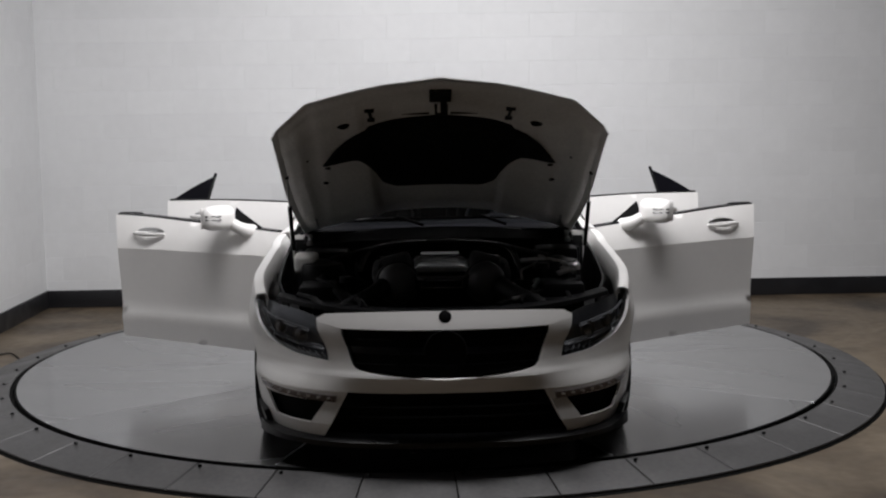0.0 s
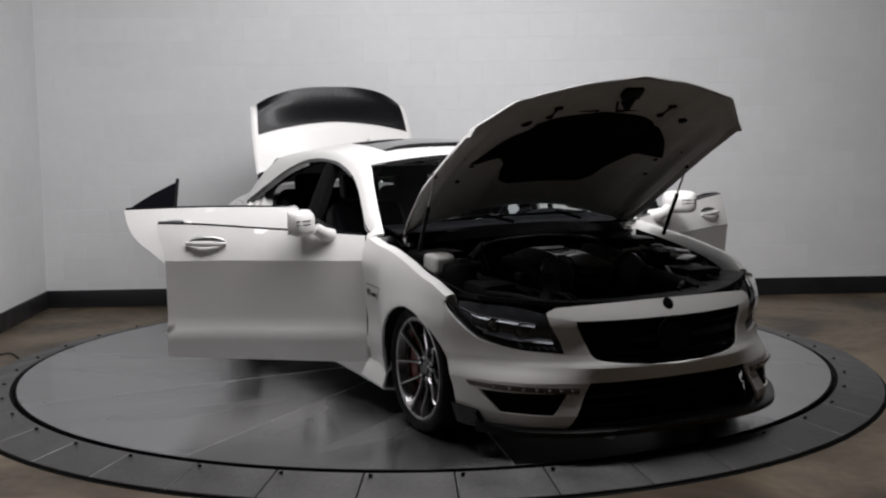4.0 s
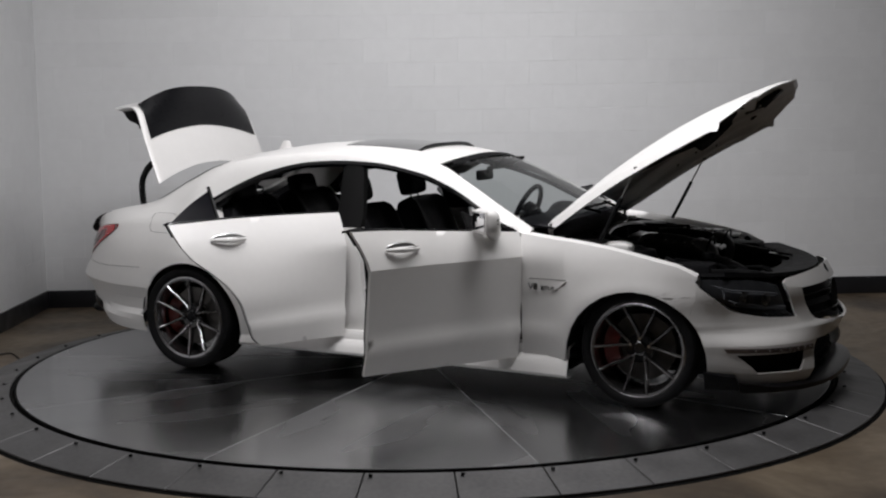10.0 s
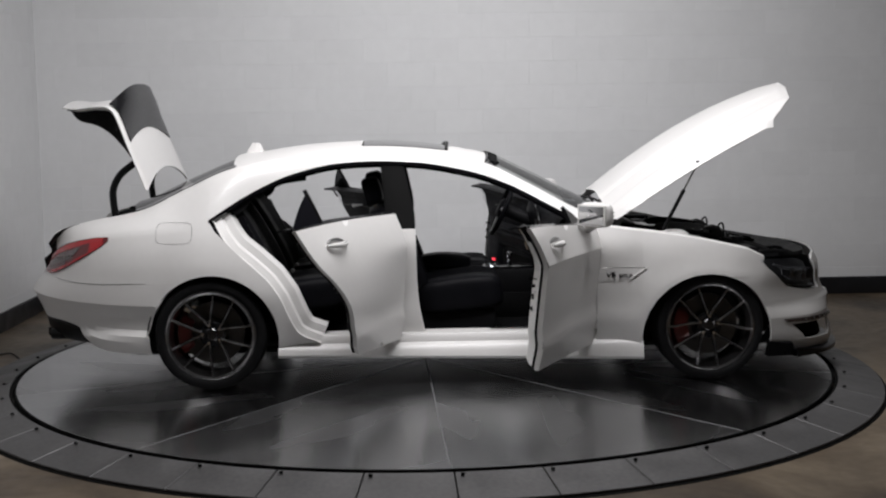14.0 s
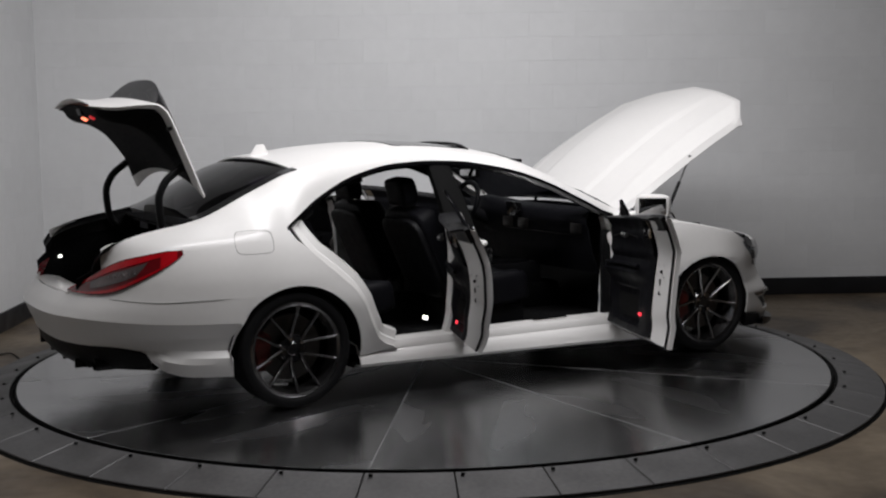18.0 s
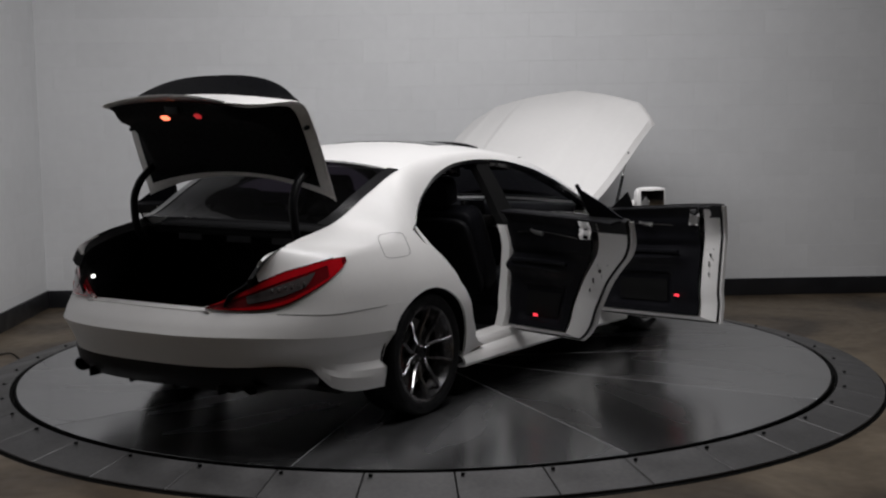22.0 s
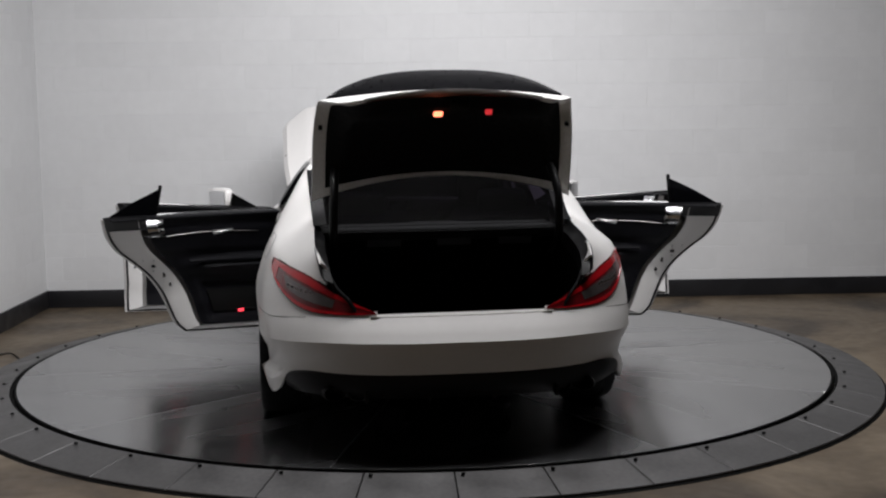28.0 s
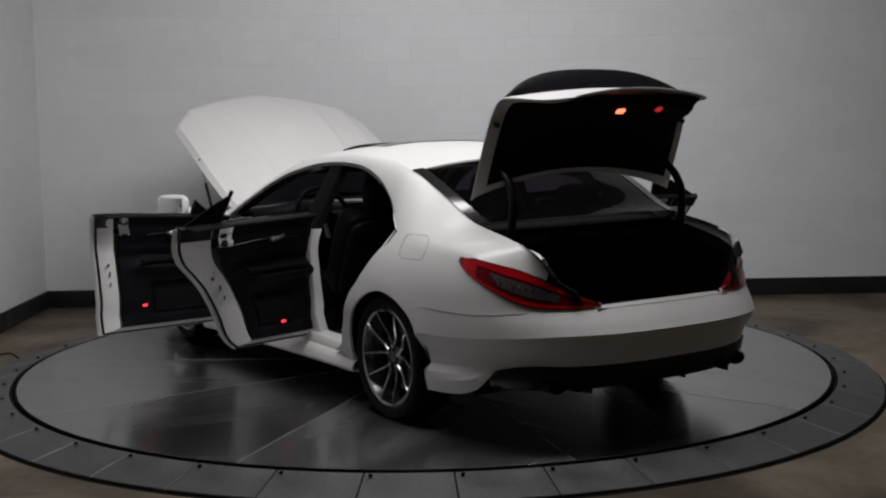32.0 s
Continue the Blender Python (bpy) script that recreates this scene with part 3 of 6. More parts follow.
# lower intake and side vents
part("lower_intake", halves(lambda: skin(ruled(lambda u: (0, 0.14 + 0.212 * u), lambda u: (INTAKE(0.14 + 0.212 * u) + 0.01, 0.14 + 0.212 * u), 5, 8, set_back(0.10)), 0.004, (1, 0, 0))), DARK, car, "black mesh air intake")
for z in (0.185, 0.225, 0.265):
    part("intake_slat", halves(lambda: skin(ruled(lambda u: (INTAKE(z) * u, z), lambda u: (INTAKE(z) * u, z + 0.008), 8, 1, set_back(0.085)), 0.012, (1, 0, 0))), DARK, car)
both("side_vent", lambda: skin(ruled(lambda u: (0.50 + 0.36 * u, 0.198), lambda u: (0.50 + 0.36 * u, 0.315), 8, 3, set_back(0.07)), 0.004, (1, -0.5, 0)), DARK, label="black side air vent")


def drl():
    def to(y, z):
        v = Vector(front(y, z))
        return v + Vector((0.010, -0.004, 0))
    return skin(ruled(lambda u: (0.487 + 0.362 * u, 0.304 + 0.014 * u), lambda u: (0.482 + 0.377 * u, 0.331 + 0.009 * u), 12, 2, to), 0.014, (1, -0.5, 0))


for lamp in both("running_lamp", drl, LENS_CLEAR, label="slim daytime running light strip"):
    s = 1 if lamp.data.vertices[0].co.y > 0 else -1
    for k in range(7):
        y = 0.515 + 0.046 * k
        v = Vector(front(y, 0.322 + 0.001 * k))
        part("diode", box(0.008, 0.026, 0.010, (v.x + 0.011, s * y, v.z), 0.003, turn=Matrix.Rotation(-s * math.atan2(0.5 * y, 0.6), 4, "Z")), SILVER, lamp)


# front splitter
def splitter():
    bm = bmesh.new()
    rows = []
    for a in spread(0, 66, 26):
        p = Vector(nose_turn(a, 0.16))
        n = Vector((math.cos(radians(a)), -math.sin(radians(a)), 0))
        out = 0.026 + 0.030 * (a / 66) ** 2
        base = Vector((p.x, p.y, 0))
        rows.append([bm.verts.new(base + n * d + Vector((0, 0, z))) for d, z in ((-0.08, 0.152), (out * 0.4, 0.146), (out, 0.137 + 0.03 * max(0, (a - 50) / 16)), (out, 0.118), (-0.25, 0.118))])
    for q, s in zip(rows, rows[1:]):
        for k in range(4):
            bm.faces.new((q[k], s[k], s[k + 1], q[k + 1]))
    return skin(bm, 0.003, (0.2, 0, 1))


part("splitter", halves(splitter), CARBON, car, "gloss black carbon front splitter")
both("canard", lambda: skin(ruled(lambda u: (turn_at(1.79 + 0.17 * u, 0.14), 0.122), lambda u: (turn_at(1.79 + 0.15 * u, 0.2), 0.215 - 0.02 * u), 5, 2, lambda a, z: tuple(Vector(nose_turn(a, z)) + 0.03 * Vector((math.cos(radians(a)), -math.sin(radians(a)), 0)))), 0.03, (0, -1, 0)), CARBON, label="black winglet at the bumper corner")


# headlamps: dark bowl, lens, projectors and strips
def lamp_face(d):
    def to(a, z):
        n = Vector((math.cos(radians(a)), -math.sin(radians(a)), 0.2))
        return tuple(Vector(nose_turn(a, z)) - n * d)
    return to


bowls = both("headlamp", lambda: skin(ruled(LAMP_LOW, LAMP_TOP, 14, 6, lamp_face(0.055)), 0.004, (1, -0.6, 0)), LAMP_BOWL, label="dark-bowled clear headlamp")
for s, bowl in zip((-1, 1), bowls):
    fl = (lambda b: flip(b)) if s > 0 else (lambda b: b)
    ln = part("lens", fl(skin(ruled(LAMP_LOW, LAMP_TOP, 14, 6, lamp_face(-0.002)), 0, (1, -0.6, 0))), HEADLAMP, bowl, "clear lens")
    ln.visible_shadow = False
    part("bezel", fl(skin(ruled(LAMP_LOW, lambda u: LAMP_LOW(u) + (LAMP_TOP(u) - LAMP_LOW(u)) * 0.10, 14, 1, lamp_face(0.012)), 0.02, (1, -0.6, 0))), GLOSSY, bowl)
    at = lambda u, v, d: lamp_face(d)(*(LAMP_LOW(u) + (LAMP_TOP(u) - LAMP_LOW(u)) * v))
    for u, v, r in ((0.26, 0.44, 0.030), (0.50, 0.46, 0.026)):
        a, z = LAMP_LOW(u) + (LAMP_TOP(u) - LAMP_LOW(u)) * v
        p = Vector(lamp_face(0.03)(a, z))
        b = lathe([(r * 1.25, 0.0), (r * 1.3, 0.006), (r, 0.004), (r * 0.7, 0.014), (0, 0.02)], 24)
        b.transform(Matrix.Translation((p.x, p.y, z)) @ Matrix.Rotation(-radians(a) * 0.6, 4, "Z") @ Matrix.Rotation(radians(90), 4, "Y"))
        part("projector", fl(b), IRON, bowl, "round projector lens")
    # reflector ledges, bright light guides and slanted diodes
    for v0, v1, u0, u1 in ((0.20, 0.30, 0.06, 0.60), (0.60, 0.66, 0.14, 0.72)):
        part("reflector", fl(skin(ruled(lambda u: (u0 + (u1 - u0) * u, v0), lambda u: (u0 + (u1 - u0) * u, v1), 12, 2, lambda u, v: at(u, v, 0.034 - 0.16 * (v1 - v))), 0.003, (1, -0.6, 0.3))), LAMP_BOWL, bowl, "dark reflector ledge")
    for v, u0, u1 in ((0.31, 0.05, 0.66), (0.68, 0.12, 0.80)):
        part("light_strip", fl(tube([at(u, v, 0.018) for u in spread(u0, u1, 12)], 0.0045, seg=6)), GUIDE, bowl, "bright light guide")
    part("light_strip", fl(tube([at(0.70, v, 0.02) for v in spread(0.30, 0.68, 5)], 0.005, seg=6)), GUIDE, bowl)
    for k in range(5):
        part("diode", fl(tube([at(0.05 + 0.06 * k, 0.06, 0.014), at(0.075 + 0.06 * k, 0.16, 0.014)], 0.0045, seg=6)), GUIDE, bowl)


# side sills
def sill():
    prof = ((0.0, SILL_TOP + 0.02, -0.14), (0, SILL_TOP + 0.01, -0.05), (0, SILL_TOP - 0.01, -0.035), (0, 0.250, -0.032), (0, 0.236, -0.004), (0, 0.210, 0.010), (0, 0.185, 0.018), (0, 0.170, 0.012), (0, 0.160, -0.06))
    bm = bmesh.new()
    rows = [[bm.verts.new((x, -(PLAN(x) - 0.032 + o), z - (0.035 * (x + 0.6) / 1.6 * smooth_step(0.262, 0.20, z)))) for _, z, o in prof] for x in spread(AXR + ARCH_R - 0.005, AXLE - ARCH + 0.01, 16)]
    for q, s in zip(rows, rows[1:]):
        for k in range(len(prof) - 1):
            bm.faces.new((q[k], s[k], s[k + 1], q[k + 1]))
    return skin(bm, 0.01, (0, -1, 0))


both("side_sill", sill, PAINT)
part("underbody", box(2.1, 1.60, 0.04, (0.0, 0, 0.175), 0.015), DARK, car, "black underbody tray")
both("sill_tread", lambda: box(0.24, 0.03, 0.006, (0.30, -0.775, SILL_TOP + 0.023), 0.002), CHROME, label="bright metal sill tread plate")

# ---- rear quarter, roof and pillars ----
DOOR_CUT = line((-0.80, 0.262), (-0.893, 0.300), (-0.935, 0.335), (-0.976, 0.42), (-1.02, 0.53), (-1.085, 0.628), (-1.19, 0.725), (-1.29, 0.805), (-1.352, 0.89), (-1.39, 0.96), (-1.412, 0.995))
INNER = curve((-2.43, 0.615, 0.80), (-2.34, 0.64, 0.905), (-2.15, 0.65, 0.965), (-1.86, 0.645, 1.02), (-1.55, 0.655, 1.160), (-1.30, 0.660, 1.262), (-0.95, 0.605, 1.318), (-0.5, 0.575, 1.343), (0.0, 0.57, 1.305), (0.17, 0.590, 1.268), (0.40, 0.665, 1.160), (0.62, 0.735, 1.040), (0.84, 0.80, 0.925))
DLO_Z = curve((-1.43, 0.965), (-1.18, 1.118), (-0.944, 1.218), (-0.678, 1.272), (-0.48, 1.281), (-0.281, 1.274), (0.083, 1.214), (0.314, 1.132), (0.53, 1.020), (0.70, 0.932), (0.76, 0.915))
GLASS_Y = curve((0.88, 0.845), (0.96, 0.822), (1.05, 0.775), (1.15, 0.718), (1.28, 0.635))
ROOF_Z = curve((-1.30, 1.322), (-1.08, 1.357), (-0.86, 1.382), (-0.52, 1.395), (0.0, 1.352), (0.20, 1.300))


def dlo_y(x):
    w = smooth_step(-1.20, -1.43, x)
    return GLASS_Y(DLO_Z(x)) * (1 - w) + width(x, DLO_Z(x)) * w


def roof_side(x, k, n):
    """A point across the roof side: from the window opening's upper edge in to the roof or screen."""
    a = Vector((x, -dlo_y(x), DLO_Z(x)))
    yi, zi = INNER(x)
    b = Vector((x, -yi, zi))
    c = Vector((x, -(dlo_y(x) * 0.45 + yi * 0.55) - 0.010, max(zi, DLO_Z(x)) * 0.5 + (DLO_Z(x) + zi) * 0.25 + 0.012))
    t = k / n
    return (1 - t) ** 2 * a + 2 * t * (1 - t) * c + t * t * b


def roof_frame():
    bm = bmesh.new()
    xs = spread(-1.43, 0.74, 62)
    rows = [[bm.verts.new(roof_side(x, k, 6)) for k in range(7)] for x in xs]
    for q, s in zip(rows, rows[1:]):
        for k in range(6):
            bm.faces.new((q[k], s[k], s[k + 1], q[k + 1]))
    # foot of the screen pillar down to the wing
    foot = []
    for x in (0.775, 0.81, 0.84):
        t = (x - 0.74) / 0.10
        yi, zi = INNER(x)
        a = Vector((x, -width(x, HOODLINE(x)), HOODLINE(x)))
        foot.append([bm.verts.new(a.lerp(Vector((x, -yi, zi)), k / 6) + Vector((0, 0, 0.012 * math.sin(math.pi * k / 6)))) for k in range(7)])
    for q, s in zip([rows[-1]] + foot, foot):
        for k in range(6):
            bm.faces.new((q[k], s[k], s[k + 1], q[k + 1]))
    return skin(bm, 0.012, (0, -0.6, 1))


both("roof_frame", roof_frame, PAINT)


def trim():
    bm = bmesh.new()
    rows = []
    for x in spread(-1.425, 0.735, 52):
        a = Vector((x, -dlo_y(x), DLO_Z(x)))
        rows.append([bm.verts.new(a + Vector((0, o, z))) for o, z in ((-0.006, 0.008), (-0.006, -0.012), (0.012, -0.030), (0.05, -0.028), (0.09, 0.01))])
    for q, s in zip(rows, rows[1:]):
        for k in range(4):
            bm.faces.new((q[k], s[k], s[k + 1], q[k + 1]))
    return skin(bm, 0.004, (0, -1, -0.5))


both("window_trim", trim, GLOSSY, label="gloss black window surround")

SHOULDER = curve((-2.45, 0.70), (-2.35, 0.80), (-2.2, 0.86), (-1.9, 0.91), (-1.6, 0.935), (-1.42, 0.945))


def quarter():
    bm = bmesh.new()
    on_arch = lambda a: (AXR + ARCH_R * math.cos(radians(a)), HUB_R + ARCH_R * math.sin(radians(a)))
    # between wheel arch and door shut
    ruled(lambda u: on_arch(-8 + 82 * u), lambda u: DOOR_CUT(0.02 + 0.66 * u), 20, 5, side, bm)
    x1, z1 = DOOR_CUT(0.68)
    x2, x3 = on_arch(117)[0], -2.06
    # above the arch
    ruled(lambda u: on_arch(74 + 43 * u), lambda u: (x1 * (1 - u) + x2 * u, z1), 10, 5, side, bm)
    # behind the arch, down to the seam with the bumper
    ruled(lambda u: (x2 + (x3 - x2) * u, on_arch(117)[1] + (0.625 - on_arch(117)[1]) * u), lambda u: (x2 + (x3 - x2) * u, z1), 8, 5, side, bm)

    # flank and shoulder in one sweep, in to the boot and the rear screen
    def top(x, t):
        a = Vector(side(x, SHOULDER(x)))
        below = Vector(side(x, SHOULDER(x) - 0.05))
        yi, zi = INNER(x)
        b = Vector((x, -yi, zi))
        rise = max(0.02, b.z - a.z)
        c = a + (a - below) * min(1.2, 0.75 * rise / 0.05)
        c.y += 0.18 * (b.y - a.y)
        p = (1 - t) ** 2 * a + 2 * t * (1 - t) * c + t * t * b
        return p.lerp(roof_side(x, t, 1), smooth_step(-1.64, -1.43, x))

    rows = []
    for k in range(19):
        xb = x1 + (x2 - x1) * k / 10 if k <= 10 else x2 + (x3 - x2) * (k - 10) / 8
        xt = -1.425 + (x3 + 1.425) * (xb - x1) / (x3 - x1)
        col = [side(xb + (xt - xb) * k / 6, z1 + (SHOULDER(xt) - z1) * k / 6) for k in range(6)] + [top(xt, k / 8) for k in range(9)]
        rows.append([bm.verts.new(p) for p in col])
    for x in spread(x3, -2.36, 10)[1:]:
        rows.append([None] * 6 + [bm.verts.new(top(x, k / 8)) for k in range(9)])
    for q, s in zip(rows, rows[1:]):
        for k in range(14):
            if q[k] and s[k]:
                bm.faces.new((q[k], s[k], s[k + 1], q[k + 1]))
    for v in bm.verts:
        d = math.hypot(v.co.x - AXR, v.co.z - HUB_R)
        v.co.y -= 0.007 * math.exp(-(((d - ARCH_R) / 0.09) ** 2))
    return skin(bm, 0.012, (0, -1, 0.4))


both("quarter_panel", quarter, PAINT)
def fuel_seam():
    pts = []
    for k in range(28):
        a = 2 * math.pi * k / 28
        c, q = math.cos(a), math.sin(a)
        x, z = -1.622 + 0.103 * abs(c) ** 0.45 * (1 if c > 0 else -1), 0.905 + 0.060 * abs(q) ** 0.45 * (1 if q > 0 else -1)
        pts.append(Vector(side(x, z)) + Vector((0, -0.0002, 0)))
    return tube(pts + pts[:1], 0.0010, seg=5, cap=False)


both("fuel_door_seam", fuel_seam, DARK)

# rear bumper with its seam, step and black diffuser
RB_LOW = curve((0, 0.395), (40, 0.395), (58, 0.365), (66, 0.265), (75, 0.228), (90, 0.210))


def rear_bumper():
    bm = bmesh.new()
    x2 = lambda z: AXR - math.sqrt(max(0.0002, ARCH_R**2 - (z - HUB_R) ** 2))

    def to(a, zt, crease, lo, hi):
        # the crease sinks from the tail towards the wheel
        z = lo + (zt - lo) * (0.549 - lo) / (crease - lo) if zt < crease else 0.549 + (zt - crease) * (hi - 0.549) / (hi - crease)
        if a <= 90:
            v = Vector(tail_turn(a, z))
        else:
            t = (a - 90) / 30
            x = XR + (x2(zt) - XR) * t
            v = Vector((x, -width(x, z), z))
        # cut off along the wheel arch
        if v.x > x2(zt):
            v = Vector((x2(zt), -width(x2(zt), z), z))
        # ledge under the crease, and flared skirt near the wheel
        if z < 0.549:
            v.y += min(0.030, 0.30 * (0.549 - z)) * min(1, a / 40)
        if a > 48:
            v.y -= 0.034 * smooth_step(0.375, 0.325, z) * smooth_step(48, 70, a)
        v.z = zt
        d = math.hypot(v.x - AXR, v.z - HUB_R)
        v.y -= 0.007 * math.exp(-(((d - ARCH_R) / 0.09) ** 2))
        return v
    rows = []
    for a in spread(0, 90, 44) + [96, 103, 108, 112, 116, 120]:
        lo = RB_LOW(min(a, 90))
        hi = 0.655 if a < 36 else 0.655 - 0.030 * min(1, (a - 36) / 30)
        crease = 0.549 - 0.060 * smooth_step(25, 108, a)
        zs = spread(lo, crease - 0.009, 8) + [crease] + spread(crease + 0.008, hi, 4)
        rows.append([bm.verts.new(to(a, z, crease, lo, hi)) for z in zs])
    for q, s in zip(rows, rows[1:]):
        for k in range(len(zs) - 1):
            bm.faces.new((q[k], s[k], s[k + 1], q[k + 1]))
    return skin(bm, 0.012, (-1, -0.5, 0))


part("rear_bumper", halves(rear_bumper), PAINT, car, "", 12)


def bumper_seam():
    pts = [tail_turn(a, 0.655 - 0.030 * min(1, (a - 36) / 30)) for a in spread(44, 90, 16)]
    pts += [side(x, 0.625) for x in spread(XR, AXR - 0.175, 6)[1:]]
    return tube([Vector(p) + Vector((-0.0004, -0.0006, 0)) for p in pts], 0.0011, seg=5)


both("bumper_seam", bumper_seam, DARK)
part("load_sill", halves(lambda: skin(ruled(lambda u: (-2.515 + 0.02 * u, 0.415 * u), lambda u: (-2.36, 0.415 * u), 8, 4, lambda x, y: (x, -y, 0.660 - 0.02 * ((x + 2.45) / 0.1) ** 2 * (x > -2.45))), 0.01, (0, 0, 1))), PAINT, car)


def diffuser():
    bm = bmesh.new()
    rows = []
    for a in spread(0, 61, 28):
        top = RB_LOW(a)
        p = Vector(tail_turn(a, top))
        n = Vector((p.x - XR, p.y, 0)).normalized()
        h = top - 0.25
        rows.append([bm.verts.new(Vector((p.x, p.y, 0)) + n * d + Vector((0, 0, z))) for d, z in ((-0.03, top + 0.008), (-0.010, top - 0.004), (-0.022, top - 0.45 * h), (-0.07, top - 0.85 * h), (-0.30, top - h))])
    for q, s in zip(rows, rows[1:]):
        for k in range(4):
            bm.faces.new((q[k], s[k], s[k + 1], q[k + 1]))
    return skin(bm, 0.008, (-1, 0, 0))


diff = part("diffuser", halves(diffuser), BLACK, car, "black rear diffuser")
for y in (-0.44, -0.15, 0.15, 0.44):
    part("diffuser_fin", box(0.14, 0.014, 0.05, (-2.41, y, 0.284), 0.005), BLACK, diff)
for y in (-0.585, -0.47, 0.47, 0.585):
    b = lathe([(0.040, 0.0), (0.046, 0.012), (0.046, 0.16), (0.040, 0.16), (0.038, 0.01), (0.040, 0.0)], 24)
    b.transform(Matrix.Translation((-2.43 + 0.14 * (abs(y) - 0.475), y, 0.296)) @ Matrix.Diagonal((1, 1.15, 0.78, 1)) @ Matrix.Rotation(radians(90), 4, "Y"))
    part("tailpipe", b, BLACK, car, "oval black exhaust tip")

# tail lamps, wrapped round the corner
def soft(f, w=0.10):
    """The same line with its corners rounded off, ends kept."""
    def g(u):
        r = min(w, u, 1 - u)
        return sum(np.array(f(u + r * k / 4)) for k in range(-4, 5)) / 9
    return g


TL_TOP = soft(line((tail_turn_of(0.395, 0.672), 0.680), (tail_turn_of(0.55, 0.73), 0.750), (tail_turn_of(0.68, 0.80), 0.835), (tail_turn_at(-2.12, 0.86), 0.880), (tail_turn_at(-2.0, 0.875), 0.888)))
TL_LOW = soft(line((tail_turn_of(0.385, 0.668), 0.670), (tail_turn_of(0.55, 0.66), 0.661), (tail_turn_of(0.70, 0.67), 0.668), (tail_turn_at(-2.25, 0.71), 0.715), (tail_turn_at(-2.07, 0.80), 0.812), (tail_turn_at(-2.0, 0.86), 0.866)))


def tail_face(d):
    def to(a, z):
        p = Vector(tail_turn(a, z))
        return tuple(p + Vector((p.x - XR, p.y, 0)).normalized() * d)
    return to


for s, lamp in zip((-1, 1), both("tail_lamp", lambda: skin(ruled(TL_LOW, TL_TOP, 20, 8, tail_face(0.006)), 0.03, (-1, -0.5, 0)), LENS_DARK, label="smoked red wraparound tail lamp")):
    fl = (lambda b: flip(b)) if s > 0 else (lambda b: b)
    mid = lambda v: (lambda u: TL_LOW(u) + (TL_TOP(u) - TL_LOW(u)) * v)
    part("upper_band", fl(skin(ruled(lambda u: mid(0.74)(0.02 + 0.93 * u), lambda u: mid(0.95)(0.02 + 0.95 * u), 18, 2, tail_face(0.0085)), 0.004, (-1, -0.5, 0))), LENS_RED, lamp, "bright red upper band")
    part("lower_band", fl(skin(ruled(lambda u: mid(0.05)(0.06 + 0.90 * u), lambda u: mid(0.15)(0.06 + 0.90 * u), 18, 2, tail_face(0.0085)), 0.004, (-1, -0.5, 0))), LENS_RED, lamp, "red lower band")
    part("outer_band", fl(skin(ruled(lambda u: mid(0.06 + 0.88 * u)(0.84), lambda u: mid(0.06 + 0.88 * u)(0.96), 6, 3, tail_face(0.0082)), 0.004, (-1, -0.5, 0))), LENS_RED, lamp, "red lamp tip")
    part("clear_band", fl(skin(ruled(lambda u: mid(0.30)(0.26 + 0.40 * u), lambda u: mid(0.66)(0.24 + 0.50 * u), 10, 3, tail_face(0.0085)), 0.003, (-1, -0.5, 0))), LENS_CLEAR, lamp, "smoked clear reversing lens")
    for k in range(6):
        a, z = mid(0.58 - 0.03 * k)(0.42 + 0.045 * k)
        part("diode", fl(box(0.005, 0.010, 0.012, tail_face(0.011)(a, z), 0.003)), SILVER, lamp)

# body under the tail lamp, between it and the bumper
def under_lamp():
    def f0(u):
        a = TL_LOW(u)[0]
        return (a, 0.655 if a < 36 else 0.655 - 0.030 * min(1, (a - 36) / 30))
    bm = ruled(f0, lambda u: TL_LOW(u) + np.array((0, 0.012)), 24, 4, tail_turn)
    return skin(bm, 0.01, (-1, -0.6, 0))


both("lamp_surround", under_lamp, PAINT)


# body behind the tail lamps and boot opening edge
def gutter():
    bm = bmesh.new()
    rows = []
    for x in spread(-2.40, -1.86, 12):
        yi, zi = INNER(x)
        rows.append([bm.verts.new((x, -yi + o, zi + d)) for o, d in ((0, 0.0), (0.012, -0.02), (0.05, -0.035), (0.06, -0.10))])
    for q, s in zip(rows, rows[1:]):
        for k in range(3):
            bm.faces.new((q[k], s[k], s[k + 1], q[k + 1]))
    return skin(bm, 0.006, (0, 0.5, 1))


both("boot_gutter", gutter, BLACK, label="black rubber boot seal channel")


# roof with a raised glass sunroof
def roof_pt(x, y):
    yi, zi = INNER(x)
    return (x + 0.035 * (1 - (y / yi) ** 2) * (1 if x > 0.1 else (-1 if x < -1.2 else 0)), y, zi + (ROOF_Z(x) - zi) * (1 - abs(y / yi) ** 2.4))


def roof():
    bm = bmesh.new()
    xs = spread(-1.30, -0.56, 14) + spread(-0.56, -0.06, 8)[1:] + spread(-0.06, 0.17, 5)[1:]
    fr = [-1, -0.93, -0.82, -0.70, -0.5, -0.25, 0, 0.25, 0.5, 0.70, 0.82, 0.93, 1]
    rows = [[bm.verts.new(roof_pt(x, f * INNER(x)[0])) for f in fr] for x in xs]
    for i, (q, s) in enumerate(zip(rows, rows[1:])):
        for k in range(len(fr) - 1):
            hole = -0.56 - 1e-6 <= xs[i] and xs[i + 1] <= -0.06 + 1e-6 and abs(fr[k] + fr[k + 1]) < 1.42
            if not hole:
                bm.faces.new((q[k], s[k], s[k + 1], q[k + 1]))
    return skin(bm, 0.01, (0, 0, 1))


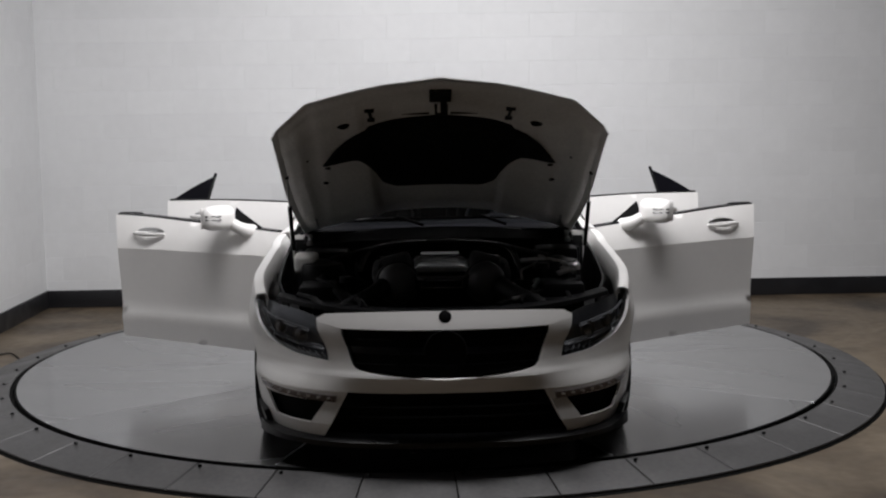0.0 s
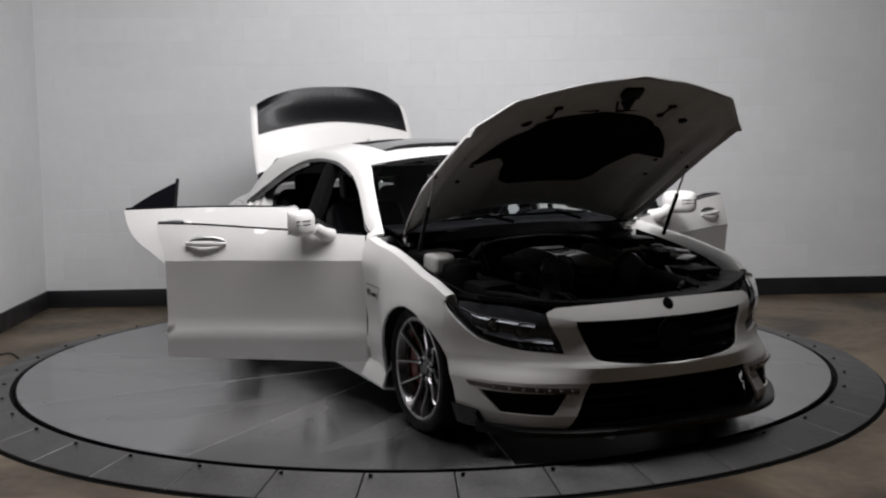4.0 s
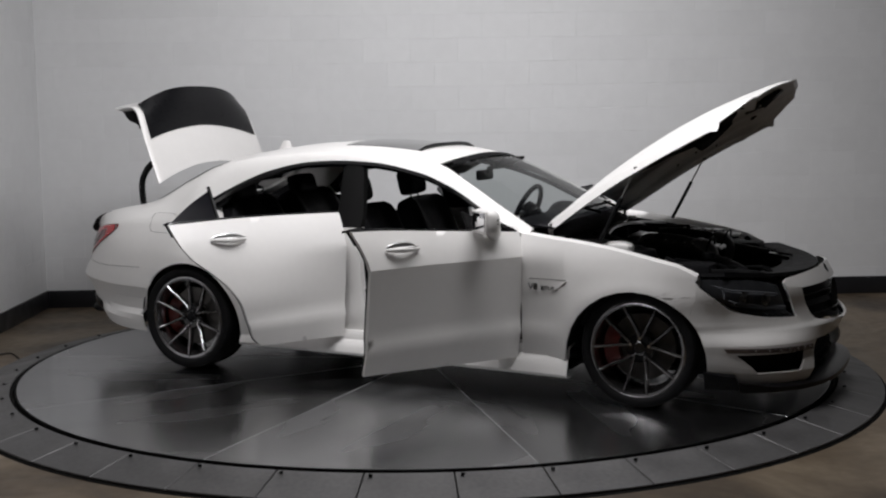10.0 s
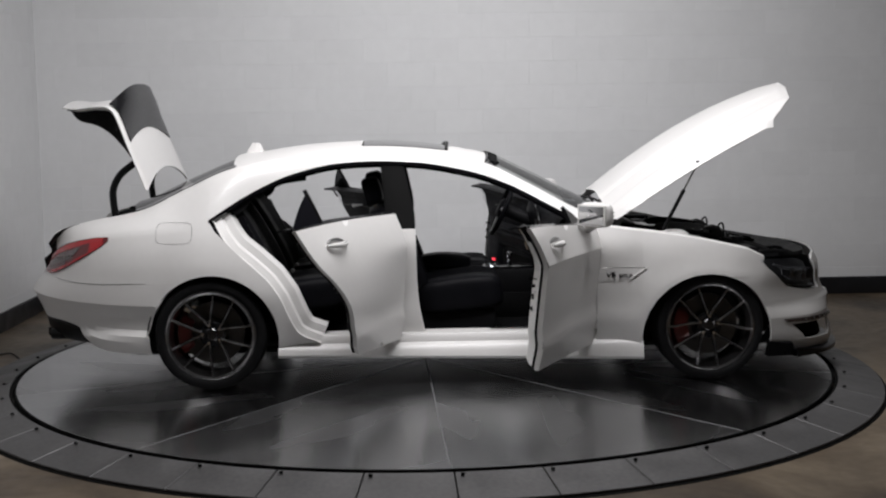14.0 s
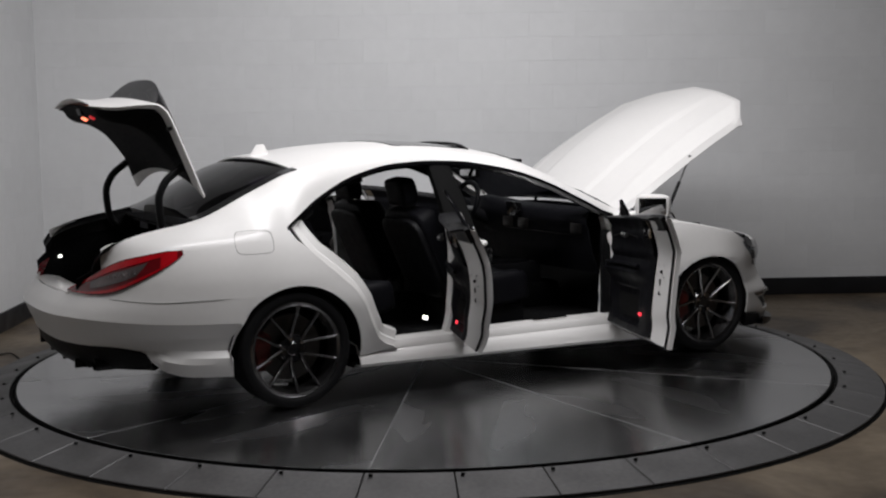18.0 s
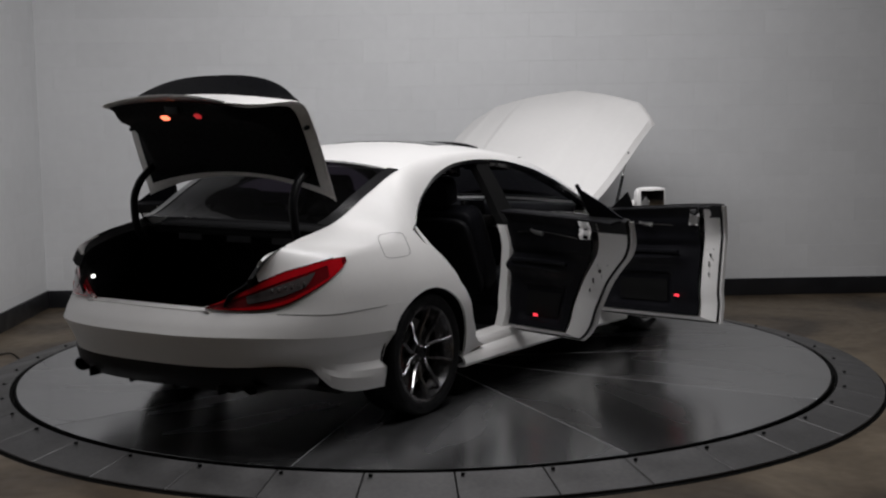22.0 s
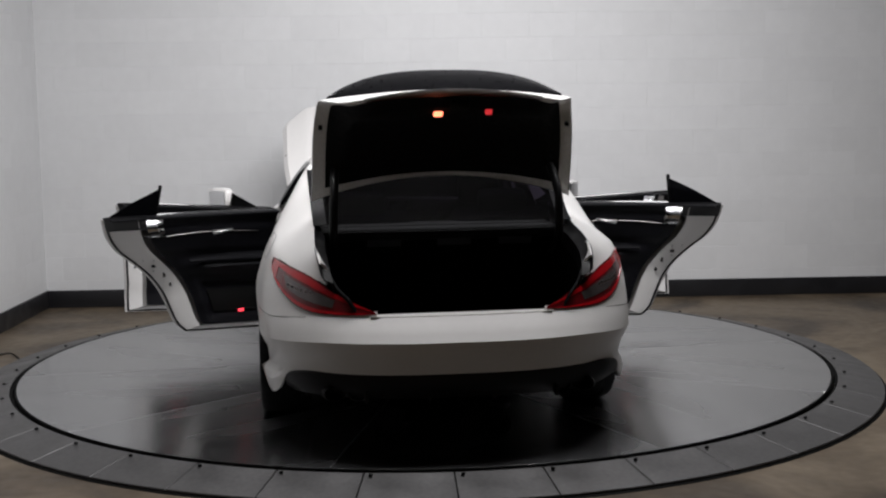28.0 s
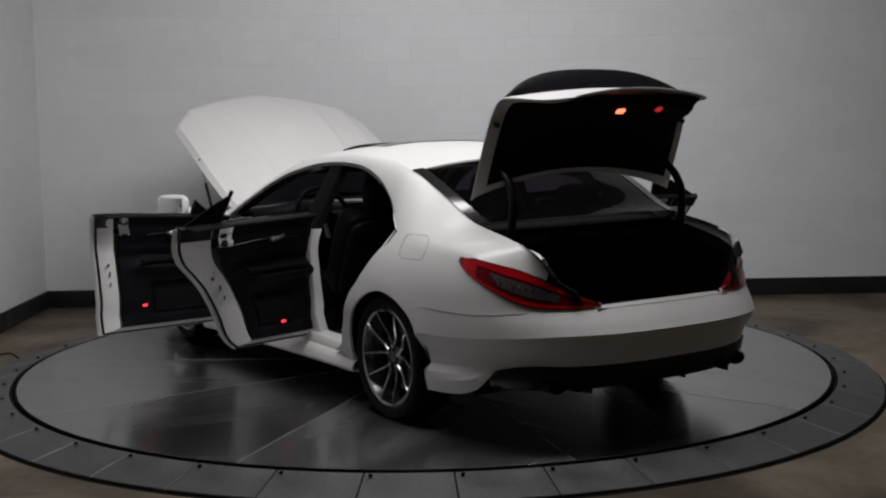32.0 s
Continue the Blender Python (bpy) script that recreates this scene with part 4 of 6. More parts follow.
part("roof", roof(), PAINT, car)
part("headliner", skin(ruled(lambda u: (-1.22 + 1.36 * u, -0.95), lambda u: (-1.22 + 1.36 * u, 0.95), 12, 10, lambda x, f: tuple(Vector(roof_pt(x, f * INNER(x)[0])) - Vector((0, 0, 0.03)))), 0.004, (0, 0, -1)), CARPET, car, "black headliner")
sun = part("sunroof_panel", skin(ruled(lambda u: (-0.55 + 0.50 * u, -0.70), lambda u: (-0.55 + 0.50 * u, 0.70), 8, 10, lambda x, f: tuple(Vector(roof_pt(x, f * INNER(x)[0])) + Vector((0, 0, 0.004)))), 0.008, (0, 0, 1)), GLOSSY, car, "black glass sunroof panel")
part("wind_deflector", tube([(Vector(roof_pt(-0.03 - 0.02 * abs(f), f * 0.40)) + Vector((0, 0, 0.016 * (1 - abs(f) ** 6)))) for f in spread(-1, 1, 10)], 0.010), BLACK, car)
# antenna fin
bm = bmesh.new()
rows = []
for t in spread(0, 1, 6):
    h, l, w = 0.075 * t, 0.13 * (1 - 0.62 * t), 0.014 * (1 - 0.8 * t)
    x0 = -1.235 - 0.05 * t
    rows.append([bm.verts.new((x0 + 0.085 * t + l * cx, w * cy, 1.318 + h)) for cx, cy in ((0, 0), (0.3, 1), (0.7, 0.8), (1, 0), (0.7, -0.8), (0.3, -1))])
for q, s in zip(rows, rows[1:]):
    for k in range(6):
        bm.faces.new((q[k], q[(k + 1) % 6], s[(k + 1) % 6], s[k]))
bm.faces.new(rows[-1])
bm.transform(Matrix.Translation((-2.42, 0, 0)) @ Matrix.Diagonal((-1, 1, 1, 1)))
bmesh.ops.recalc_face_normals(bm, faces=bm.faces[:])
part("antenna_fin", bm, PAINT, car)


# screens
def screen_pt(u, f):
    """The windscreen: u from the roof (0) to the cowl (1), f across."""
    xi = 0.175 + (0.80 - 0.175) * u
    yi, zi = INNER(xi)
    bow = (1 - f * f) * (0.035 + 0.10 * u)
    return (xi + bow, f * (yi + 0.004), zi + (0.032 * (1 - u) + 0.02) * (1 - f * f) - 0.002)


ws = part("windscreen", skin(ruled(lambda u: (u, -1), lambda u: (u, 1), 14, 16, screen_pt), 0, (1, 0, 1)), SCREEN, car, "clear windscreen")
ws.visible_shadow = False
part("screen_band", skin(ruled(lambda u: (0.015, -0.84 + 1.68 * u), lambda u: (0.09, -0.84 + 1.68 * u), 16, 2, lambda u, f: tuple(Vector(screen_pt(u, f)) + Vector((0.003, 0, 0.004)))), 0, (1, 0, 1)), CARPET, ws, "dark shade band")


def rear_pt(u, f):
    xi = -1.285 - 0.585 * u
    yi, zi = INNER(xi)
    bow = (1 - f * f) * (0.02 + 0.085 * u)
    return (xi - bow, f * (yi + 0.004), zi + (0.040 - 0.02 * u) * (1 - f * f) + 0.002)


rw = part("rear_screen", skin(ruled(lambda u: (u, -1), lambda u: (u, 1), 14, 16, rear_pt), 0, (-1, 0, 1)), TINT, car, "dark tinted rear window")
rw.visible_shadow = False
for f0, f1, u0, u1 in ((-1, -0.9, 0, 1), (0.9, 1, 0, 1)):
    part("screen_edge", skin(ruled(lambda u: (u, f0), lambda u: (u, f1), 14, 1, lambda u, f: tuple(Vector(rear_pt(u, f)) + Vector((-0.002, 0, 0.003)))), 0, (-1, 0, 1)), GLOSSY, rw)

# centre pillars
def pillar():
    bm = bmesh.new()
    rows = []
    for z in spread(SILL_TOP, 1.275, 16):
        up = max(0, (z - 0.98) / 0.30)
        xc = -0.333 - 0.04 * up + 0.02 * (1 - z)
        w = 0.085 - 0.017 * min(1, up) + 0.05 * max(0, (0.6 - z) / 0.35) ** 2
        y = -(width(xc, z) - 0.075) if z < 0.95 else -(GLASS_Y(z) - 0.02 - 0.03 * (1 - up))
        rows.append([bm.verts.new((xc + dx, y + dy, z)) for dx, dy in ((-w, 0.05), (-w, 0.0), (-w + 0.02, -0.012), (w - 0.02, -0.012), (w, 0.0), (w, 0.05))])
    for q, s in zip(rows, rows[1:]):
        for k in range(5):
            bm.faces.new((q[k], s[k], s[k + 1], q[k + 1]))
    return bm


def pillar_low():
    bm = pillar()
    bmesh.ops.delete(bm, geom=[f for f in bm.faces if f.calc_center_median().z > 0.90], context="FACES")
    return skin(bm, 0.01, (0, -1, 0))


def pillar_high():
    bm = pillar()
    bmesh.ops.delete(bm, geom=[f for f in bm.faces if f.calc_center_median().z < 0.90], context="FACES")
    return skin(bm, 0.01, (0, -1, 0))


both("centre_pillar", pillar_low, PAINT, label="white centre pillar with hinges")
both("pillar_cover", pillar_high, DARK, label="black centre pillar cover")


# white door frame flange behind the rear door and ahead of the front door
def rear_jamb():
    bm = bmesh.new()
    rows = []
    for u in spread(0, 1, 24):
        x, z = DOOR_CUT(u)
        d = Vector(DOOR_CUT(min(1, u + 0.03))) - Vector(DOOR_CUT(max(0, u - 0.03)))
        n = Vector((d.y, -d.x)).normalized()
        n = n if n.x > 0 else -n
        rows.append([bm.verts.new((x + n.x * o, -width(x, z) + w, z + n.y * o)) for o, w in ((-0.002, 0.002), (0.0, 0.03), (0.035, 0.045), (0.045, 0.075), (0.085, 0.085), (0.095, 0.11), (0.10, 0.16))])
    for q, s in zip(rows, rows[1:]):
        for k in range(6):
            bm.faces.new((q[k], s[k], s[k + 1], q[k + 1]))
    return skin(bm, 0.004, (0.6, -0.6, 0.3))


both("rear_jamb", rear_jamb, PAINT, label="white stepped door frame")


def front_jamb():
    bm = bmesh.new()
    rows = []
    for z in spread(0.27, 0.90, 12):
        y = -width(0.795, z)
        rows.append([bm.verts.new((0.797 - dx, y + dy, z)) for dx, dy in ((0, 0.004), (0, 0.07), (0.03, 0.08), (0.035, 0.14), (0.06, 0.145), (0.06, 0.2))])
    for q, s in zip(rows, rows[1:]):
        for k in range(5):
            bm.faces.new((q[k], s[k], s[k + 1], q[k + 1]))
    return skin(bm, 0.004, (-1, -0.3, 0))


both("front_jamb", front_jamb, PAINT, label="white hinge pillar")
# ---- doors ----
FRONT_TAIL = curve((0.20, -0.292), (0.50, -0.275), (0.80, -0.272), (0.90, -0.295), (1.0, -0.33))
REAR_TAIL = curve((0.20, -0.78), (0.295, -0.885), (0.33, -0.928), (0.42, -0.970), (0.53, -1.013), (0.628, -1.079), (0.725, -1.184), (0.805, -1.284), (0.89, -1.346), (1.0, -1.385))


class Leaf:
    """A door by its outline: tail edge, fore edge, foot and belt; s runs forward, t upward."""

    def __init__(self, tail, fore, foot0, foot1):
        self.tail, self.fore, self.foot0, self.foot1 = tail, fore, foot0, foot1

    def xz(self, s, t):
        z = self.foot0
        for _ in range(4):
            x = self.tail(z) + (self.fore - self.tail(z)) * s
            foot = self.foot0 + (self.foot1 - self.foot0) * s
            z = foot + (BELT(x) - foot) * t
        return x, z

    def at(self, s, t, depth=0.0):
        x, z = self.xz(s, t)
        y = width(x, z)
        return Vector((x, -(y - depth), z))

    def around(self, inset, depth, n=14, tail_more=0.0, top_more=0.0):
        """A closed loop round the door, at an inset in metres from its outline."""
        ln, ht = abs(self.fore - self.tail(0.6)), 0.69
        a, b = inset / ln, inset / ht
        lo, hi = a + tail_more / ln, 1 - a
        t0, t1 = b, 1 - b - top_more / ht
        ring = [(lo + (hi - lo) * k / n, t0) for k in range(n)] + [(hi, t0 + (t1 - t0) * k / n) for k in range(n)]
        ring += [(hi - (hi - lo) * k / n, t1) for k in range(n)] + [(lo, t1 - (t1 - t0) * k / n) for k in range(n)]
        return [self.at(s, t, depth) for s, t in ring]


def loops(rings, bm=None, cap=False):
    bm = bm or bmesh.new()
    vs = [[bm.verts.new(p) for p in r] for r in rings]
    for q, s in zip(vs, vs[1:]):
        for k in range(len(q)):
            bm.faces.new((q[k], q[(k + 1) % len(q)], s[(k + 1) % len(q)], s[k]))
    if cap:
        bm.faces.new(vs[-1])
    return bm


FRONT = Leaf(FRONT_TAIL, 0.785, 0.280, 0.222)
REAR = Leaf(REAR_TAIL, -0.30, 0.290, 0.270)


def net(leaf, s0, s1, t0, t1, ns, nt, depth):
    return ruled(lambda u: (s0, t0 + (t1 - t0) * u), lambda u: (s1, t0 + (t1 - t0) * u), nt, ns, lambda s, t: leaf.at(s, t, depth(s, t) if callable(depth) else depth))


def build_door(name, leaf, hinge, angle, left, is_front):
    fl = flip if left else (lambda b: b)
    sg = 1 if left else -1
    # outer skin and its folded edges
    bm = bmesh.new()
    cols = []
    for s in spread(0, 1, 24):
        z0, z3 = leaf.xz(s, 0)[1], leaf.xz(s, 1)[1]
        xm = leaf.xz(s, 0.3)[0]
        z1, z2 = 0.40 - 0.03 * max(0, xm), 0.805 - 0.025 * max(0, leaf.xz(s, 0.75)[0])
        zs = spread(z0, z1, 4) + spread(z1, z1 + 0.065, 2)[1:] + spread(z1 + 0.065, z2, 9)[1:] + spread(z2, z3, 6)[1:]
        col = []
        for z in zs:
            x = leaf.tail(z) + (leaf.fore - leaf.tail(z)) * s
            col.append(bm.verts.new((x, -width(x, z), z)))
        cols.append(col)
    for q, w in zip(cols, cols[1:]):
        for k in range(len(q) - 1):
            bm.faces.new((q[k], w[k], w[k + 1], q[k + 1]))
    tm = 0.045 if is_front else 0.085
    loops([leaf.around(0, 0.0), leaf.around(0.001, 0.022), leaf.around(0.010, 0.027), leaf.around(0.015, 0.040), leaf.around(0.024, 0.066, tail_more=tm * 0.35), leaf.around(0.045, 0.10, tail_more=tm, top_more=-0.03)], bm)
    bmesh.ops.remove_doubles(bm, verts=bm.verts[:], dist=0.0008)
    bmesh.ops.recalc_face_normals(bm, faces=bm.faces[:])
    door = part(name, fl(bm), PAINT, car, "white car door standing open", 20)
    h = Vector((hinge[0], sg * hinge[1], 0))
    door.matrix_basis = Matrix.Translation(h) @ Matrix.Rotation(radians(-sg * angle), 4, "Z") @ Matrix.Translation(-h)

    def sub(nm, b, mat, label=""):
        return part(nm, fl(b), mat, door, label)

    # inner trim with armrest, pocket and upper pad
    ln = abs(leaf.fore - leaf.tail(0.6))
    s0 = (0.075 + tm) / ln

    def relief(s, t):
        d = 0.098 + 0.012 * smooth_step(0.0, 0.06, min(s - s0, 1 - s)) + 0.01 * smooth_step(0.9, 0.97, t)
        d += 0.050 * math.exp(-(((t - 0.56) / 0.055) ** 2)) * smooth_step(s0, s0 + 0.25, s)
        d += 0.022 * smooth_step(0.66, 0.72, t) * (1 - smooth_step(0.86, 0.93, t))
        d -= 0.030 * smooth_step(0.12, 0.16, t) * (1 - smooth_step(0.40, 0.44, t)) * smooth_step(0.30, 0.36, s) * (1 - smooth_step(0.80, 0.86, s))
        return d

    bm = net(leaf, s0, 0.975, 0.075, 0.995, 34, 36, relief)
    bm = skin(bm, 0.012, (0, 1, 0))
    sub("inner_panel", bm, LEATHER, "black leather and plastic door trim")
    sub("belt_trim", tube([leaf.at(s, 1.0, 0.012) + Vector((0, 0, 0.003)) for s in spread(0.01, 0.99, 16)], 0.008, seg=6), GLOSSY)
    sub("top_pad", skin(ruled(lambda u: (0.03 + 0.95 * u, 0.014), lambda u: (0.03 + 0.95 * u, 0.125), 14, 3, lambda s, d: leaf.at(s, 1.0, d) + Vector((0, 0, 0.004 - 0.9 * max(0, d - 0.08) ** 1.5))), 0.01, (0, 0, 1)), PLASTIC)
    ring = leaf.around(0.013, 0.037, 24)
    sub("door_seal", tube(ring + ring[:1], 0.0075, seg=6, cap=False), RUBBER, "black rubber seal")
    # storage pocket mouth, lit warning lamp, release handle and trim strip
    sub("speaker_grille", skin(net(leaf, 0.36, 0.76, 0.17, 0.36, 6, 4, 0.092), 0.003, (0, 1, 0)), DARK)
    ls = 0.26 if is_front else 0.60
    p = leaf.at(ls, 0.235 if is_front else 0.175, 0.118)
    sub("warning_lamp", box(0.034, 0.012, 0.016, p, 0.004), LED, "small lit red lamp")
    hs = 0.50 if is_front else 0.62
    a, b = leaf.at(hs + 0.06, 0.868, 0.150), leaf.at(hs - 0.06, 0.848, 0.165)
    sub("release_handle", tube([a, a.lerp(b, 0.3) + Vector((0, 0.012, 0)), a.lerp(b, 0.7) + Vector((0, 0.016, 0)), b], lambda u: 0.007 + 0.008 * u, seg=8), SILVER, "silver door release")
    sub("trim_strip", tube([leaf.at(s, 0.835 + 0.02 * math.sin(math.pi * (s - 0.3) / 0.55), 0.137) for s in spread(0.30, 0.85, 14)], 0.003, seg=6), IRON)
    sub("pull_bar", tube([leaf.at(s, 0.60 + 0.02 * math.sin(3 * s), 0.158) for s in spread(s0 + 0.12, 0.9, 12)], 0.012, seg=8), LEATHER)
    # latch and corner cap on the tail edge
    def tail_at(z, k, out=0.002):
        """A place on the slanted tail edge: k from seal to trim."""
        t = (z - leaf.xz(0, 0)[1]) / (leaf.xz(0, 1)[1] - leaf.xz(0, 0)[1])
        return leaf.at((0.020 + (0.025 + tm) * k) / ln, t, 0.055 + 0.045 * k + out)

    slope = Matrix.Rotation(radians(-35 if is_front else -25), 4, "Z")
    sub("latch", box(0.034, 0.008, 0.016, tail_at(0.70, 0.5), 0.003, turn=slope), BLACK, "black door latch")
    sub("latch_plate", box(0.018, 0.006, 0.030, tail_at(0.645, 0.55), 0.003, turn=slope), IRON)
    sub("edge_plug", lathe([(0, 0.004), (0.010, 0.003), (0.012, 0.0)], 14, m=Matrix.Translation(tail_at(0.585, 0.5)) @ slope @ Matrix.Rotation(radians(-90), 4, "X")), BLACK, "round black plug")
    for dz, k in ((0.735, 0.3), (0.735, 0.75), (0.67, 0.25)):
        sub("screw", lathe([(0, 0.003), (0.005, 0.002), (0.006, 0.0)], 10, m=Matrix.Translation(tail_at(dz, k)) @ slope @ Matrix.Rotation(radians(-90), 4, "X")), SILVER)
    sub("corner_cap", skin(net(leaf, 0.004, s0 + 0.01, 0.90, 0.998, 6, 6, lambda s, t: 0.055 + 0.05 * smooth_step(0, s0, s)), 0.03, (0, 1, 0)), BLACK, "black rubber corner cap")
    sub("corner_trim", skin(net(leaf, s0 - 0.004, s0 + 0.062 / ln, 0.835, 0.99, 4, 5, lambda s, t: relief(max(s, s0 + 0.001), t) + 0.008), 0.012, (0, 1, 0)), CHROME, "bright metal corner trim")
    # outer handle; its bowl's shade is put in as a grey bulge
    hx, hz = (0.112, 0.893) if is_front else (0.115, 0.878)
    s = hx / ln + (0.02 if is_front else 0.0)
    hc = leaf.at(s + 0.10 / ln, (hz - 0.27) / (BELT(0) - 0.27))
    y0 = hc.y
    bowl = bmesh.new()
    bmesh.ops.create_uvsphere(bowl, u_segments=20, v_segments=10, radius=1, matrix=Matrix.Translation((hc.x, y0 + 0.006, hc.z)) @ Matrix.Diagonal((0.10, 0.010, 0.034, 1)))
    sub("handle_bowl", bowl, SILVER, "grey bulge in place of the shaded grip recess")
    b = tube([(hc.x + 0.105 - 0.21 * u, y0 - 0.012 - 0.024 * math.sin(math.pi * u), hc.z - 0.004 + 0.004 * u) for u in spread(0, 1, 12)], lambda u: 0.009 + 0.006 * math.sin(math.pi * u), seg=10)
    sub("handle", b, PAINT, "white grip handle")
    sub("handle_strip", tube([(hc.x + 0.10 - 0.20 * u, y0 - 0.016 - 0.028 * math.sin(math.pi * u), hc.z + 0.006) for u in spread(0, 1, 12)], 0.0035, seg=6), CHROME)
    return door, sub


def mirror(sub):
    """Wing mirror: shell, foot, glass, lamp slits."""
    bm = bmesh.new()
    bmesh.ops.create_cube(bm, size=1, matrix=Matrix.Diagonal((0.098, 0.208, 0.138, 1)))
    bmesh.ops.subdivide_edges(bm, edges=bm.edges[:], cuts=5, use_grid_fill=True)
    for v in bm.verts:
        x, y, z = v.co.x / 0.049, v.co.y / 0.104, v.co.z / 0.069
        n = max(1e-6, (abs(x) ** 4 + abs(y) ** 4 + abs(z) ** 4) ** 0.25)
        k = 1 / n if n > 1 else 1
        f = max(0, x) ** 1.5
        v.co = Vector((0.049 * x * k, 0.104 * y * k * (1 - 0.22 * f), 0.069 * z * k * (1 - 0.30 * f) - 0.008 * f))
    c = Vector((0.462, -0.970, 1.000))  # shell half folded in
    fold_in = Matrix.Rotation(radians(-20), 4, "Z")
    bm.transform(Matrix.Translation(c) @ fold_in)
    shell = sub("mirror_shell", bm, PAINT, "white wing mirror shell")
    sub("mirror_foot", tube([(0.60, -0.845, 0.915), (0.585, -0.89, 0.925), (0.560, -0.920, 0.94), (0.525, -0.935, 0.965)], lambda u: 0.042 - 0.010 * u, seg=12), PAINT)
    def on_shell(bm):
        bm.transform(Matrix.Translation(c) @ fold_in)
        return bm

    sub("mirror_rim", on_shell(box(0.012, 0.182, 0.116, (-0.045, 0.0, 0.0), 0.005)), PAINT, "white mirror rim")
    sub("mirror_glass", on_shell(box(0.006, 0.160, 0.096, (-0.0515, 0.0, 0.0), 0.003)), CHROME, "mirror glass")
    for dz in (0.014, -0.006):
        sub("lamp_slit", on_shell(tube([(0.052 - 0.042 * u * u, -0.026 - 0.078 * u, dz) for u in spread(0, 1, 8)], 0.0035, seg=6)), GLOSSY)
    # triangular sail between mirror and screen pillar
    sub("mirror_sail", skin(ruled(lambda u: (0.66 - 0.20 * u, BELT(0.66 - 0.20 * u)), lambda u: (0.66 - 0.20 * u, min(DLO_Z(0.66 - 0.20 * u) - 0.012, BELT(0.5) + 0.005 + 0.13 * u)), 6, 4, lambda x, z: (x, -GLASS_Y(z) - 0.004, z)), 0.02, (0, -1, 0)), BLACK, "black mirror triangle")


for left in (False, True):
    d, sub = build_door("front_door", FRONT, (0.79, 0.885), 67.0, left, True)
    mirror(sub)
    d, sub = build_door("rear_door", REAR, (-0.32, 0.895), 64.0, left, False)
    # fixed dark glass at the tail of the rear door, with its upright divider
    top = lambda x: min(DLO_Z(x) - 0.012, 1.175)
    gl = sub("fixed_glass", skin(ruled(lambda u: (-1.375 + 0.31 * u, BELT(-1.375 + 0.31 * u)), lambda u: (-1.375 + 0.31 * u, max(BELT(-1.375 + 0.31 * u) + 0.001, top(-1.375 + 0.31 * u))), 10, 5, lambda x, z: (x, -GLASS_Y(z), z)), 0.006, (0, -1, 0)), PRIVACY, "dark fixed quarter glass")
    sub("glass_divider", tube([(-1.07, -GLASS_Y(z), z) for z in spread(0.98, 1.175, 6)], 0.011, seg=6), BLACK)
# ---- bonnet ----
HOOD_HALF = curve((0.0, 0.715), (0.2, 0.765), (0.5, 0.792), (0.82, 0.792), (1.0, 0.792))
HOOD_MID = curve((0.86, 0.985), (1.2, 0.958), (1.6, 0.898), (2.0, 0.792), (2.26, 0.702))


def HOOD_FORE(y):
    return float(np.interp(y, (0, 0.03, 0.26, 0.58, 0.62, 0.80), (2.290, 2.285, 2.245, 2.145, 2.120, 1.905)))



def hood_pt(s, f, drop=0.0):
    y = f * HOOD_HALF(s)
    x0 = 0.845 + 0.115 * (1 - f * f)
    x = x0 + (HOOD_FORE(abs(y)) - x0) * s
    e = HOODLINE(min(x, 1.83)) - max(0, x - 1.83) * 0.26 + 0.012
    z = e + (HOOD_MID(x) - e) * (1 - abs(f) ** 2.3)
    z += 0.016 * (1 - smooth_step(0.30 + 0.07 * s, 0.325 + 0.07 * s, abs(y))) * min(1, 4 * (1 - s))
    z += 0.008 * smooth_step(0.58, 0.60, abs(y)) * (1 - smooth_step(0.60, 0.72, abs(y)))
    z -= 0.03 * smooth_step(0.965, 1.0, abs(f)) + 0.016 * smooth_step(0.97, 1.0, s)
    return Vector((x, y, z - drop))


FR = [-1, -0.985, -0.965, -0.93] + spread(-0.9, 0.9, 60) + [0.93, 0.965, 0.985, 1]


def fold(pts_fn, ss, fs):
    bm = bmesh.new()
    rows = [[bm.verts.new(pts_fn(s, f)) for f in fs] for s in ss]
    for q, s in zip(rows, rows[1:]):
        for k in range(len(fs) - 1):
            bm.faces.new((q[k], s[k], s[k + 1], q[k + 1]))
    return bm


HOOD_SWING = Matrix.Translation((0.90, 0, 0.97)) @ Matrix.Rotation(radians(-42.3), 4, "Y") @ Matrix.Translation((-0.90, 0, -0.93))
hood = part("bonnet", skin(fold(hood_pt, spread(0, 0.96, 24) + [0.975, 0.99, 1.0], FR), 0.006, (0, 0, 1)), PAINT, car, "white bonnet propped wide open")
hood.matrix_basis = HOOD_SWING


def hood_in(s, f):
    """Pressed inner panel: raised rim, hollow field, ribs."""
    p = hood_pt(s, f)
    edge = min(s / 0.10, (1 - s) / 0.10, (1 - abs(f)) / 0.08, 1)
    d = 0.012 + 0.026 * smooth_step(0, 1, edge)
    d -= 0.014 * math.exp(-(((abs(f) - 0.72) / 0.10) ** 2) - (((s - 0.30) / 0.16) ** 2))
    d -= 0.013 * math.exp(-(((abs(f) - 0.60) / 0.055) ** 2) - (((s - 0.66) / 0.10) ** 2))
    d += 0.010 * math.exp(-(((abs(f) - 0.86) / 0.025) ** 2)) * smooth_step(0.1, 0.3, s) * (1 - smooth_step(0.8, 0.95, s))
    d -= 0.010 * math.exp(-(((abs(f) - 0.25) / 0.10) ** 2) - (((s - 0.855) / 0.022) ** 2))
    d += 0.010 * math.exp(-(((s - 0.80) / 0.05) ** 2)) - 0.008 * math.exp(-(((s - 0.90) / 0.03) ** 2))
    return p - Vector((0, 0, d))


